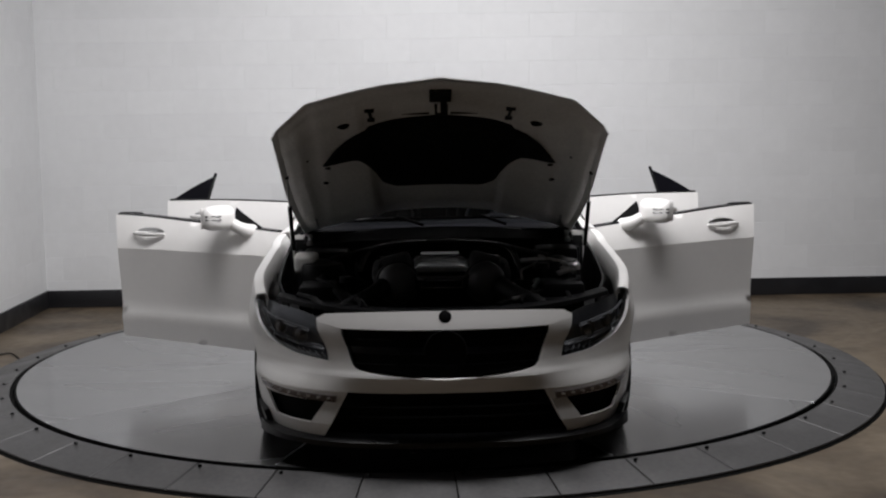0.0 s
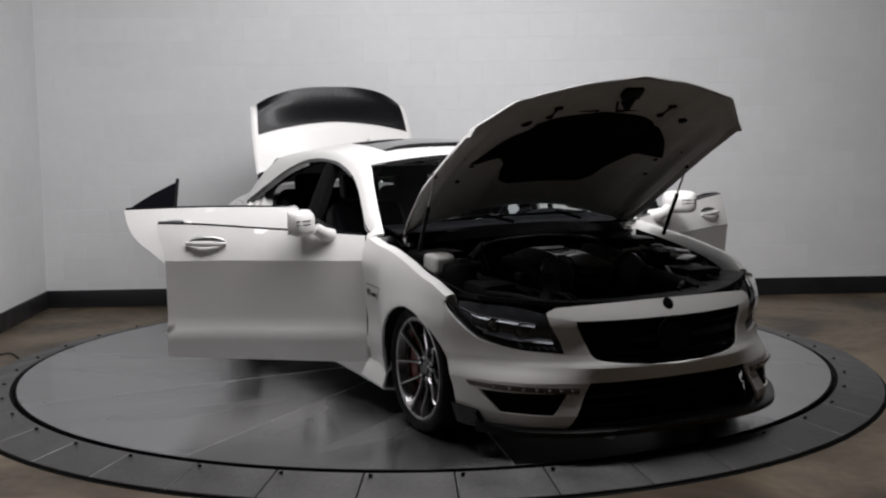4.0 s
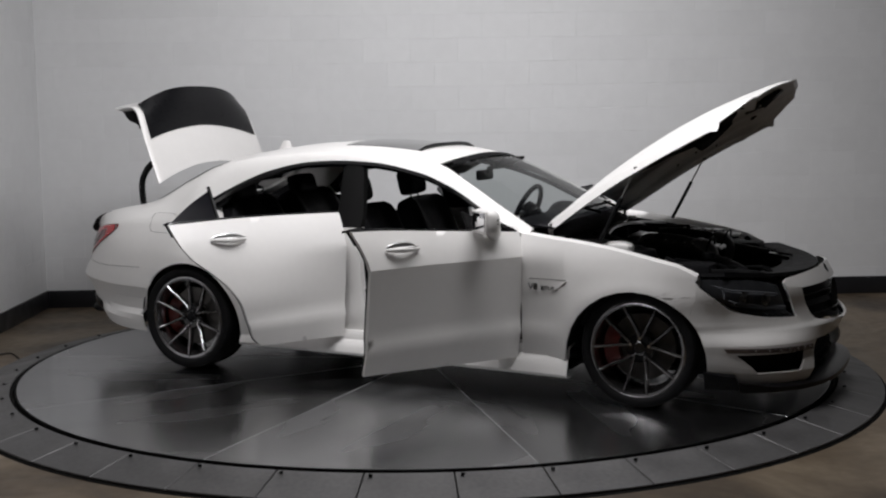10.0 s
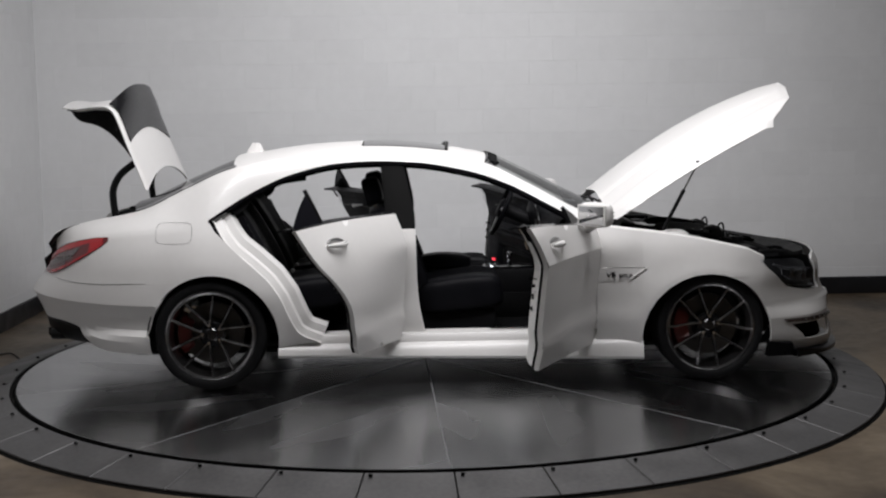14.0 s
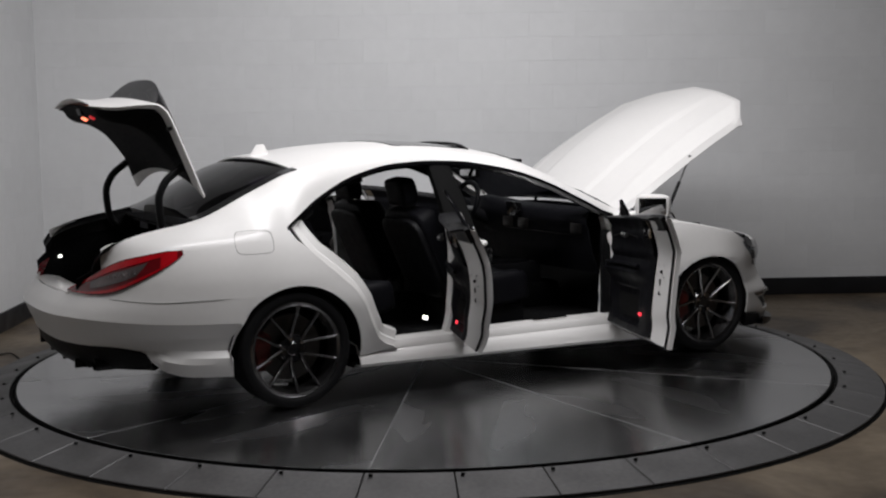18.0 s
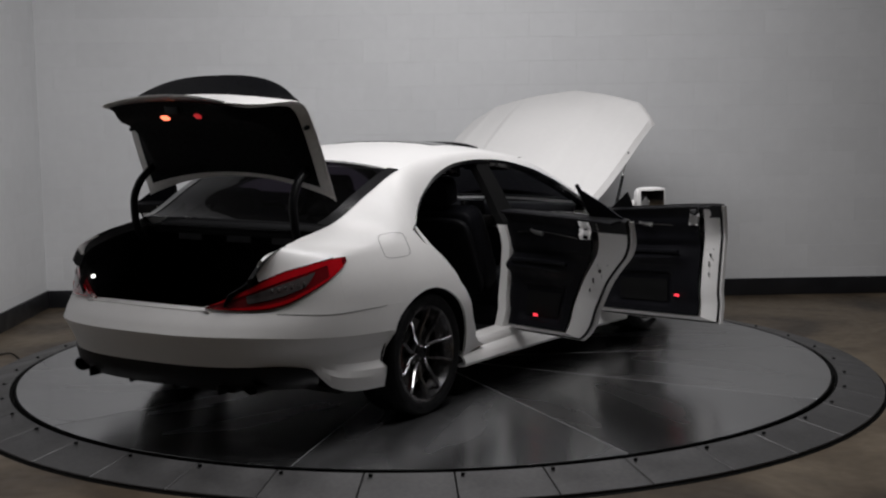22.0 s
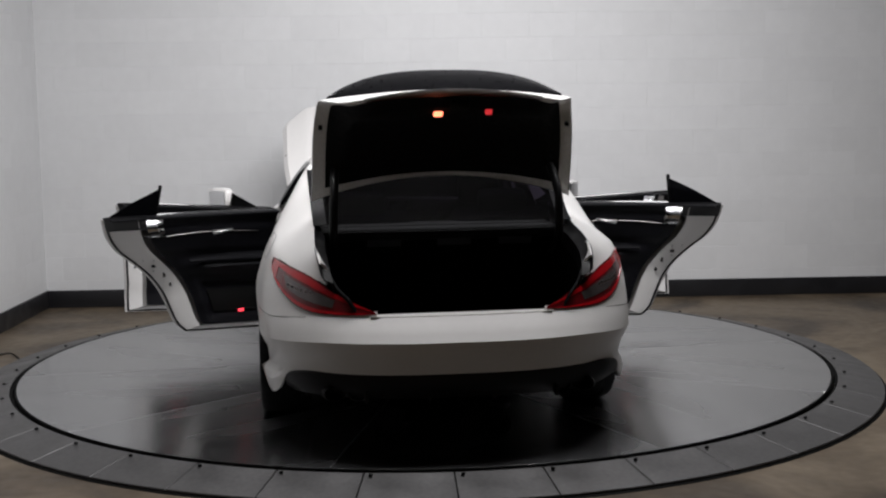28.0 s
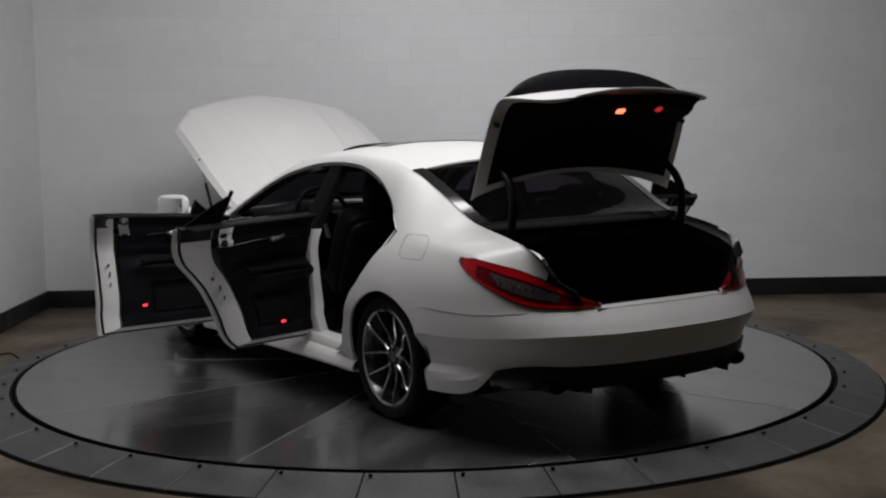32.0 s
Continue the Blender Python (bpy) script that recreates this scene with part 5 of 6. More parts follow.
part("inner_panel", skin(fold(hood_in, spread(0.015, 0.985, 60), spread(-0.985, 0.985, 90)), 0.003, (0, 0, -1)), PRIMER, hood, "unpolished white pressed inner panel")
PAD_TOP = curve((0, 0.735), (0.2, 0.73), (0.36, 0.695), (0.5, 0.61), (0.585, 0.50))
PAD_LOW = curve((0, 0.20), (0.2, 0.208), (0.29, 0.255), (0.35, 0.40), (0.42, 0.475), (0.52, 0.485), (0.585, 0.497))


def pad_pt(y, v):
    s = PAD_LOW(abs(y)) + (PAD_TOP(abs(y)) - PAD_LOW(abs(y))) * v
    edge = smooth_step(0, 0.12, min(v, 1 - v)) * smooth_step(0, 0.04, 0.585 - abs(y))
    p = hood_pt(s, y / HOOD_HALF(s)) - Vector((0, 0, 0.038 + 0.012 * edge))
    return p


part("insulation_pad", skin(ruled(lambda u: (-0.583 + 1.166 * u, 0), lambda u: (-0.583 + 1.166 * u, 1), 40, 14, pad_pt), 0.004, (0, 0, -1)), CARPET, hood, "black felt insulation pad")


def on_hood(s, y, d):
    return hood_pt(s, y / HOOD_HALF(s)) - Vector((0, 0, d))


bm = box(0.07, 0.10, 0.03, on_hood(0.90, 0, 0.045), 0.006)
box(0.10, 0.03, 0.05, on_hood(0.86, 0.015, 0.06), 0.006, bm)
tube([on_hood(0.83, -0.02, 0.05), on_hood(0.80, -0.02, 0.09), on_hood(0.80, 0.03, 0.09), on_hood(0.83, 0.03, 0.05)], 0.007, bm, 6)
part("hood_latch", bm, BLACK, hood, "black bonnet catch")
for sg in (-1, 1):
    bm = bmesh.new()
    bmesh.ops.create_uvsphere(bm, u_segments=12, v_segments=6, radius=1, matrix=Matrix.Translation(on_hood(0.79, sg * 0.46, 0.042)) @ Matrix.Diagonal((0.035, 0.034, 0.008, 1)))
    part("access_hole", bm, DARK, hood)
    bm = tube([on_hood(0.835, sg * 0.33, 0.045), on_hood(0.77, sg * 0.325, 0.045)], 0.009, seg=8)
    box(0.02, 0.045, 0.015, on_hood(0.84, sg * 0.33, 0.045), 0.004, bm)
    box(0.03, 0.035, 0.015, on_hood(0.765, sg * 0.325, 0.045), 0.004, bm)
    part("bump_stop", bm, BLACK, hood)
    part("slot", box(0.014, 0.13, 0.006, on_hood(0.755, sg * 0.115, 0.042), 0.002), DARK, hood)
    for s, y in ((0.60, 0.66), (0.47, 0.56), (0.36, 0.58)):
        bm = bmesh.new()
        bmesh.ops.create_uvsphere(bm, u_segments=10, v_segments=5, radius=1, matrix=Matrix.Translation(on_hood(s, sg * y, 0.036)) @ Matrix.Diagonal((0.010, 0.016, 0.005, 1)))
        part("drain_hole", bm, DARK, hood)
    # gas strut and hinge
    low, high = Vector((1.20, sg * 0.762, 0.865)), HOOD_SWING @ on_hood(0.56, sg * 0.768, 0.02)
    st = part("gas_strut", tube([low, low.lerp(high, 0.6)], 0.011), BLACK, car, "black bonnet gas strut")
    part("strut_rod", tube([low.lerp(high, 0.58), high], 0.005, seg=8), SILVER, st)
    part("strut_joint", box(0.025, 0.02, 0.025, high, 0.006), BLACK, st)
    b = tube([(0.90, sg * 0.70, 0.86), (0.90, sg * 0.70, 0.94), HOOD_SWING @ on_hood(0.04, sg * 0.66, 0.02), HOOD_SWING @ on_hood(0.12, sg * 0.66, 0.03)], 0.013, seg=6)
    box(0.09, 0.03, 0.02, (0.93, sg * 0.70, 0.87), 0.004, b)
    part("bonnet_hinge", b, SILVER, car, "bare metal bonnet hinge")

# ---- boot lid ----
LID_HALF = curve((0, 0.652), (0.3, 0.645), (0.55, 0.622), (0.65, 0.600), (0.8, 0.525), (0.93, 0.42))
LID_X = curve((0, -1.875), (0.3, -2.165), (0.54, -2.368), (0.60, -2.412), (0.68, -2.436), (0.8, -2.456), (0.93, -2.50))
LID_Z = curve((0, 1.020), (0.3, 1.000), (0.52, 0.985), (0.58, 0.960), (0.66, 0.885), (0.8, 0.765), (0.93, 0.655))
LID_SWING = Matrix.Translation((-1.80, 0, 1.14)) @ Matrix.Rotation(radians(73.0), 4, "Y") @ Matrix.Translation((1.875, 0, -1.020))


def lid_pt(l, f):
    q = 1 - f * f
    back = smooth_step(0.5, 0.66, l)
    fore = (1 - min(1, l / 0.4)) ** 1.5
    return Vector((LID_X(l) - 0.115 * q * fore - 0.045 * q * back, f * LID_HALF(l), LID_Z(l) + 0.018 * q * (1 - back) - 0.012 * smooth_step(0.97, 1.0, abs(f))))


LS = spread(0, 0.5, 14) + [0.52, 0.54, 0.56, 0.58, 0.60, 0.63, 0.66, 0.70, 0.75, 0.80, 0.86, 0.91, 0.93]
lid = part("boot_lid", skin(fold(lid_pt, LS, FR), 0.006, (-0.6, 0, 1)), PAINT, car, "white boot lid raised upright")
lid.matrix_basis = LID_SWING


def lid_in(k):
    def f(l, g):
        p = lid_pt(l, g)
        n = (lid_pt(min(l + 0.02, 0.93), g) - lid_pt(max(l - 0.02, 0), g)).normalized()
        return p + Vector((-n.z, 0, n.x)) * k(l, g)
    return f


part("inner_frame", skin(fold(lid_in(lambda l, g: 0.010 + 0.022 * smooth_step(0, 0.07, min(l, 0.93 - l, 1 - abs(g)))), spread(0.005, 0.925, 26), spread(-0.985, 0.985, 24)), 0.003, (0.5, 0, -1)), PRIMER, lid, "white inner pressing")
DEEP = curve((0, -1.93, 0.985), (0.2, -2.07, 0.950), (0.45, -2.235, 0.890), (0.65, -2.325, 0.815), (0.85, -2.385, 0.715), (1.0, -2.45, 0.662))


def lining_pt(t, g):
    """Felt lining: deep in the middle, closing on the inner pressing at its edges."""
    l = 0.065 + 0.847 * t
    base = lid_in(lambda l, g: 0.034)(l, g)
    x, z = DEEP(t)
    deep = Vector((x - 0.03 * (1 - g * g) * t - 0.105 * (1 - g * g) * max(0.0, 1 - l / 0.4) ** 1.5, base.y, z + 0.012 * (1 - g * g) * (1 - t)))
    return base.lerp(deep, smooth_step(0, 0.16, 0.91 - abs(g)) * smooth_step(0, 0.12, t) * smooth_step(0, 0.06, 1 - t))


part("lining", skin(fold(lining_pt, spread(0, 1, 32), spread(-0.90, 0.90, 36)), 0.003, (0.5, 0, -1)), CARPET, lid, "black felt boot lid lining")
# the lit hazard lamp and its neighbour, near the lid's edge
for y, mat, nm, w in ((0.067, BULB, "lit_lamp", 0.042), (-0.168, DIM_RED, "red_reflector", 0.032)):
    p, q = lining_pt(0.855 if y > 0 else 0.885, y / 0.46), lining_pt(0.93, y / 0.46)
    part(nm, box(0.030, w, 0.024, (p.x, y, p.z), 0.004, turn=Matrix.Rotation(-math.atan2(q.z - p.z, q.x - p.x), 4, "Y")), mat, lid, "lit warm lamp" if mat == BULB else "dim red lamp")
part("lid_catch", box(0.04, 0.09, 0.02, lining_pt(0.95, -0.06), 0.006), BLACK, lid)
for sg in (-1, 1):
    part("rubber_stop", box(0.02, 0.02, 0.03, lid_in(lambda l, g: 0.034)(0.425, sg * 0.95), 0.005), BLACK, lid)


def spoiler_pt(u, f):
    """Raised lip spoiler: climbs from the deck to a sharp rear lip, then drops behind."""
    l0 = 0.31 + 0.10 * (1 - abs(f) ** 1.8)
    l = l0 + (0.580 + 0.02 * abs(f) ** 6 - l0) * min(u, 1.0)
    p = lid_pt(l if u <= 1 else 0.585 + 0.02 * abs(f) ** 6, f * 0.93)
    mid = 1 - abs(f) ** 3.2
    lip = 0.006 + 0.078 * mid
    h = lip * u ** 1.7 if u <= 1 else 0.004 + (lip - 0.004) * (2 - u)
    return p + Vector((-(0.01 + 0.092 * mid) * (u * u if u <= 1 else 2 - u), 0, 0.007 + h))


part("spoiler", skin(fold(spoiler_pt, spread(0, 0.8, 10) + spread(0.8, 1, 8)[1:] + [1.3, 1.7, 2.0], spread(-1, 1, 28)), 0.004, (0, 0, 1)), CARBON, lid, "dark carbon lip spoiler")
for sg in (-1, 1):
    arm = [(-1.82, sg * 0.555, 0.84), (-1.95, sg * 0.555, 0.90), (-2.02, sg * 0.555, 1.0), (-2.03, sg * 0.552, 1.12), (-1.99, sg * 0.545, 1.22), (-1.92, sg * 0.54, 1.28), (-1.88, sg * 0.53, 1.31)]
    sm = curve(*[(k, *p) for k, p in enumerate(arm)])
    part("lid_arm", tube([tuple(sm(k / 4)) for k in range(25)], 0.021, seg=10), BLACK, car, "black curved boot hinge arm")
# ---- wheels ----
def wheel_at(x, left, rad, track, turn):
    sg = 1 if left else -1
    w = part("wheel", lathe([(0.245, -0.12), (0.250, -0.125), (0.262, -0.122), (0.262, -0.110), (0.236, -0.09), (0.230, 0.06), (0.250, 0.105), (0.258, 0.112), (0.268, 0.112), (0.268, 0.120), (0.258, 0.124), (0.246, 0.118), (0.236, 0.085), (0.224, 0.05), (0.226, -0.09), (0.238, -0.118), (0.245, -0.12)], 72), RIM, car, "gunmetal alloy wheel with five twin spokes")
    prof = ((0.262, 0.112), (0.275, 0.127), (0.295, 0.133), (0.318, 0.128), (0.328, 0.115), (0.3325, 0.095), (0.334, 0.07), (0.3305, 0.068), (0.3305, 0.060), (0.334, 0.058), (0.334, 0.012), (0.3305, 0.010), (0.3305, -0.002), (0.334, -0.004), (0.334, -0.05), (0.3305, -0.052), (0.3305, -0.060), (0.334, -0.062), (0.3325, -0.095), (0.325, -0.12), (0.295, -0.133), (0.275, -0.127), (0.262, -0.11))
    part("tyre", lathe([(0.262 + (r - 0.262) * (rad / 0.965 - 0.262) / 0.072, z) for r, z in prof], 80), RUBBER, w, "low-profile black tyre")
    spoke = None
    for k in range(5):
        for side_ in (-1, 1):
            bm = bmesh.new()
            rows = []
            for t in spread(0, 1, 9):
                r = 0.062 + 0.188 * t
                a = side_ * (radians(15.3) + radians(12.5) * (1 - t) ** 2.2)
                wd, dp = 0.0092 - 0.0024 * t, 0.026 - 0.006 * t
                zz = 0.070 + 0.045 * smooth_step(0.1, 1.0, t)
                c = Vector((r * math.cos(a), r * math.sin(a), zz))
                tg = Vector((-math.sin(a), math.cos(a), 0))
                rows.append([bm.verts.new(c + tg * (wd * e) + Vector((0, 0, d * dp))) for e, d in ((-1, -1), (-1, 0.2), (-0.45, 0.5), (0.45, 0.5), (1, 0.2), (1, -1))])
            for q, s in zip(rows, rows[1:]):
                for j in range(6):
                    bm.faces.new((q[j], q[(j + 1) % 6], s[(j + 1) % 6], s[j]))
            bmesh.ops.recalc_face_normals(bm, faces=bm.faces[:])
            bm.transform(Matrix.Rotation(radians(90 + 72 * k), 4, "Z"))
            part("spoke", bm, RIM, w, sharp=30)
    part("hub", lathe([(0, 0.078), (0.03, 0.078), (0.034, 0.074), (0.040, 0.070), (0.070, 0.074), (0.080, 0.062), (0.080, 0.02), (0, 0.02)], 40), GLOSSY, w, "dark centre hub")
    for k in range(5):
        a = radians(54 + 72 * k)
        part("wheel_bolt", lathe([(0, 0.084), (0.008, 0.084), (0.010, 0.080), (0.010, 0.066)], 8, m=Matrix.Translation((0.055 * math.cos(a), 0.055 * math.sin(a), 0))), CHROME, w)
    part("brake_disc", lathe([(0.07, 0.0), (0.07, 0.02), (0.085, 0.02), (0.09, 0.012), (0.185, 0.012), (0.187, 0.0), (0.185, -0.012), (0.09, -0.012)], 60, close=False), IRON, w, "vented iron brake disc")
    w.matrix_basis = Matrix.Translation((x, sg * track, rad)) @ Matrix.Rotation(radians(-90 * sg), 4, "X") @ Matrix.Rotation(radians(turn), 4, "Z") @ Matrix.Scale(0.965, 4)
    # caliper rides on the car, behind the spokes
    bm = bmesh.new()
    rows = []
    mid = 180
    for a in spread(mid - 36, mid + 36, 10):
        c, s = math.cos(radians(a)), math.sin(radians(a))
        e = smooth_step(0, 10, 36 - abs(a - mid))
        rows.append([bm.verts.new((r * c, sg * (d), r * s)) for r, d in ((0.120 + 0.012 * (1 - e), 0.0), (0.120 + 0.012 * (1 - e), 0.035 * e + 0.01), (0.150, 0.042 * e + 0.012), (0.200, 0.036 * e + 0.010), (0.212, 0.0), (0.212, -0.04), (0.12, -0.04))])
    for q, s in zip(rows, rows[1:]):
        for j in range(7):
            bm.faces.new((q[j], q[(j + 1) % 7], s[(j + 1) % 7], s[j]))
    bm.faces.new(rows[0])
    bm.faces.new(rows[-1])
    bmesh.ops.recalc_face_normals(bm, faces=bm.faces[:])
    bm.transform(Matrix.Translation((x, sg * 0.80, rad)))
    part("brake_caliper", bm, RED, car, "red brake caliper")


for x, rad, track, turn in ((1.450, 0.314, 0.786, -39), (-1.424, 0.320, 0.806, -20)):
    for left in (False, True):
        wheel_at(x, left, rad, track, 0 if left else turn)
# ---- floor pan, bulkheads and lining ----
part("underbody", box(3.7, 1.42, 0.03, (-0.05, 0, 0.190), 0.01), BLACK, car, "black underbody panel")
part("cabin_floor", box(2.35, 1.58, 0.03, (-0.20, 0, 0.245), 0.01), CARPET, car, "black carpeted floor")
part("transmission_tunnel", box(2.0, 0.24, 0.20, (-0.15, 0, 0.33), 0.06), CARPET, car)
part("firewall", skin(ruled(lambda u: (-0.80 + 1.6 * u, 0.22), lambda u: (-0.80 + 1.6 * u, 0.88), 10, 6, lambda y, z: (0.93 - 0.10 * (y / 0.8) ** 2, y, z)), 0.02, (1, 0, 0)), BLACK, car)
part("rear_bulkhead", box(0.03, 1.30, 0.70, (-1.52, 0, 0.56), 0.01), CARPET, car)
part("parcel_shelf", skin(ruled(lambda u: (-1.30 - 0.60 * u, -1), lambda u: (-1.30 - 0.60 * u, 1), 6, 8, lambda x, f: (x - 0.05 * (1 - f * f), f * 0.60, 0.985)), 0.012, (0, 0, 1)), CARPET, car, "black parcel shelf")
both("side_lining", lambda: skin(ruled(lambda u: (-1.45 + 0.50 * u, 0.30), lambda u: (-1.45 + 0.21 * u, 0.985), 8, 8, lambda x, z: (x, -0.735 + 0.05 * (z - 0.3), z)), 0.01, (0, 1, 0)), LEATHER)
LINING_LOW = curve((-1.50, 0.98), (-1.25, 1.0), (-1.19, 1.095), (-1.06, 1.155), (-0.88, 1.182))
both("pillar_lining", lambda: skin(ruled(lambda u: (-1.50 + 0.62 * u, LINING_LOW(-1.50 + 0.62 * u)), lambda u: (-1.50 + 0.62 * u, max(0.99 + 0.29 * smooth_step(0, 0.9, u), LINING_LOW(-1.50 + 0.62 * u) + 0.01)), 16, 5, lambda x, z: (x, -GLASS_Y(z) + 0.06, z)), 0.01, (0, 1, 0)), CARPET)
both("kick_panel", lambda: box(0.20, 0.03, 0.55, (0.80, -0.76, 0.55), 0.01), PLASTIC)


# ---- seats ----
def cushion_block(sx, sy, sz, at, turn=None, sides=0.04, dome=0.02):
    """An upholstered block: rounded, with raised side bolsters and a soft crown."""
    bm = bmesh.new()
    bmesh.ops.create_cube(bm, size=1)
    bmesh.ops.subdivide_edges(bm, edges=bm.edges[:], cuts=9, use_grid_fill=True)
    for v in bm.verts:
        x, y, z = v.co * 2
        n = max(1.0, (x**6 + y**6 + z**6) ** (1 / 6))
        x, y, z = x / n, y / n, z / n
        up = max(0, z)
        lift = up * (sides * smooth_step(0.55, 0.85, abs(y)) + dome * (1 - x * x) - 0.006 * math.exp(-(((abs(y) - 0.5) / 0.04) ** 2)) - 0.004 * (1 - abs(math.cos(x * 9))) * (abs(y) < 0.5))
        v.co = Vector((x * sx / 2, y * sy / 2, z * sz / 2 + lift))
    bm.transform(Matrix.Translation(at) @ (turn or Matrix()))
    return bm


def front_seat(y):
    seat = part("front_seat", cushion_block(0.52, 0.52, 0.17, (0.02, y, 0.46), Matrix.Rotation(radians(-6), 4, "Y")), LEATHER, car, "black leather front seat")
    part("backrest", cushion_block(0.58, 0.50, 0.13, (-0.36, y, 0.735), Matrix.Rotation(radians(66), 4, "Y"), 0.05, 0.01), LEATHER, seat)
    part("seat_back_shell", cushion_block(0.52, 0.47, 0.05, (-0.425, y, 0.70), Matrix.Rotation(radians(66), 4, "Y"), 0.0, 0.0), PLASTIC, seat, "black seat back panel")
    part("headrest", cushion_block(0.165, 0.25, 0.10, (-0.505, y, 1.10), Matrix.Rotation(radians(76), 4, "Y"), 0.0, 0.01), LEATHER, seat)
    for d in (-0.055, 0.055):
        part("headrest_post", tube([(-0.495, y + d, 1.05), (-0.465, y + d, 0.96)], 0.006, seg=8), CHROME, seat)
    part("seat_base", box(0.46, 0.44, 0.14, (0.0, y, 0.32), 0.03), PLASTIC, seat)


front_seat(-0.385)
front_seat(0.385)
for y in (-0.38, 0.38):
    rs = part("rear_seat", cushion_block(0.52, 0.58, 0.16, (-0.92, y, 0.47), Matrix.Rotation(radians(-8), 4, "Y")), LEATHER, car, "black leather rear seat")
    part("backrest", cushion_block(0.62, 0.58, 0.13, (-1.25, y, 0.76), Matrix.Rotation(radians(62), 4, "Y"), 0.05), LEATHER, rs)
    part("headrest", cushion_block(0.14, 0.26, 0.09, (-1.37, y, 1.08), Matrix.Rotation(radians(72), 4, "Y"), 0.0, 0.01), LEATHER, rs)
    part("belt_buckle", box(0.02, 0.025, 0.06, (-1.02, y * 0.4, 0.57), 0.005), SILVER, rs)
part("rear_console", cushion_block(0.50, 0.18, 0.12, (-0.92, 0, 0.49), sides=0.0), LEATHER, car)

# ---- dashboard ----
def dash_pt(a, y):
    prof = curve((0, 0.90, 0.93), (0.3, 0.66, 0.955), (0.42, 0.575, 0.935), (0.52, 0.555, 0.87), (0.62, 0.575, 0.82), (0.75, 0.60, 0.70), (1, 0.66, 0.55))
    x, z = prof(a)
    hump = math.exp(-(((y - 0.38) / 0.20) ** 2))
    return (x - 0.05 * hump * (0.25 < a < 0.7) + 0.03 * (y / 0.75) ** 2, y, z + 0.045 * hump * math.exp(-(((a - 0.38) / 0.13) ** 2)))


dash = part("dashboard", skin(ruled(lambda u: (0, -0.75 + 1.5 * u), lambda u: (1, -0.75 + 1.5 * u), 30, 24, dash_pt), 0.01, (-1, 0, 1)), LEATHER, car, "black leather dashboard")
for y in (-0.66, -0.09, 0.09, 0.66):
    v = Vector(dash_pt(0.60, y)) + Vector((-0.012, 0, 0))
    vent = part("air_vent", box(0.02, 0.11, 0.065, v, 0.008), IRON, dash, "dark metal air vent")
    for k in range(3):
        part("vent_slat", box(0.012, 0.09, 0.004, v + Vector((-0.008, 0, 0.018 - 0.018 * k)), 0.001), BLACK, vent)
part("screen", box(0.012, 0.19, 0.10, (0.545, 0, 0.92), 0.006, turn=Matrix.Rotation(radians(-12), 4, "Y")), GLOSSY, dash)
part("trim_strip", tube([Vector(dash_pt(0.66, y)) + Vector((-0.008, 0, 0)) for y in spread(-0.70, 0.15, 14)], 0.004, seg=6), IRON, dash)
console = part("centre_console", box(0.95, 0.20, 0.20, (0.22, 0, 0.47), 0.03), PLASTIC, car, "black centre console")
part("console_trim", box(0.42, 0.17, 0.012, (0.40, 0, 0.576), 0.004), GLOSSY, console)
part("gear_lever", lathe([(0, 0.0), (0.014, 0), (0.012, 0.05), (0.02, 0.065), (0.018, 0.085), (0, 0.09)], 16, m=Matrix.Translation((0.36, 0, 0.58))), CHROME, console)
part("armrest", cushion_block(0.34, 0.17, 0.08, (-0.06, 0, 0.61), sides=0.0), LEATHER, console)
for y in (-0.045, 0.045):
    part("cup_ring", lathe([(0.034, 0.0), (0.038, 0.004), (0.042, 0.0)], 24, m=Matrix.Translation((0.24, y, 0.582))), CHROME, console)
wheel_m = Matrix.Translation((0.345, 0.355, 0.92)) @ Matrix.Rotation(radians(-66), 4, "Y")
bm = bmesh.new()
tube([(0.18 * math.cos(radians(a)), 0.18 * math.sin(radians(a)), 0) for a in range(0, 361, 12)], 0.016, bm, 10, cap=False)
bm.transform(wheel_m)
sw = part("steering_wheel", bm, LEATHER, car, "black leather steering wheel")
b = lathe([(0, 0.03), (0.05, 0.026), (0.07, 0.01), (0.07, -0.03), (0, -0.04)], 24, m=wheel_m)
part("airbag_hub", b, LEATHER, sw)
for a in (90, 270, 180):
    part("wheel_spoke", tube([wheel_m @ Vector((r * math.cos(radians(a)), r * math.sin(radians(a)), 0)) for r in (0.05, 0.11, 0.175)], 0.015, seg=8), SILVER, sw)
part("steering_column", tube([wheel_m @ Vector((0, 0, -0.03)), (0.62, 0.36, 0.80)], 0.045), PLASTIC, sw)
im = part("rear_view_mirror", box(0.03, 0.22, 0.065, (0.205, 0.0, 1.176), 0.015), BLACK, car, "black interior mirror")
part("mirror_glass", box(0.004, 0.20, 0.05, (0.189, 0.0, 1.176), 0.002), CHROME, im)
part("mirror_stem", tube([(0.22, 0.0, 1.19), (0.27, 0.0, 1.235)], 0.012, seg=8), BLACK, im)
for y in (-0.36, 0.36):
    part("sun_visor", box(0.02, 0.36, 0.14, (0.20, y, 1.235), 0.008, turn=Matrix.Rotation(radians(62), 4, "Y")), CARPET, car)
# lit footwell lamps behind the front seats
for sg in (-1, 1):
    part("entry_lamp", box(0.012, 0.05, 0.024, (-0.345, sg * 0.372, 0.316), 0.004), WHITE_LED, car, "small lit footwell lamp")

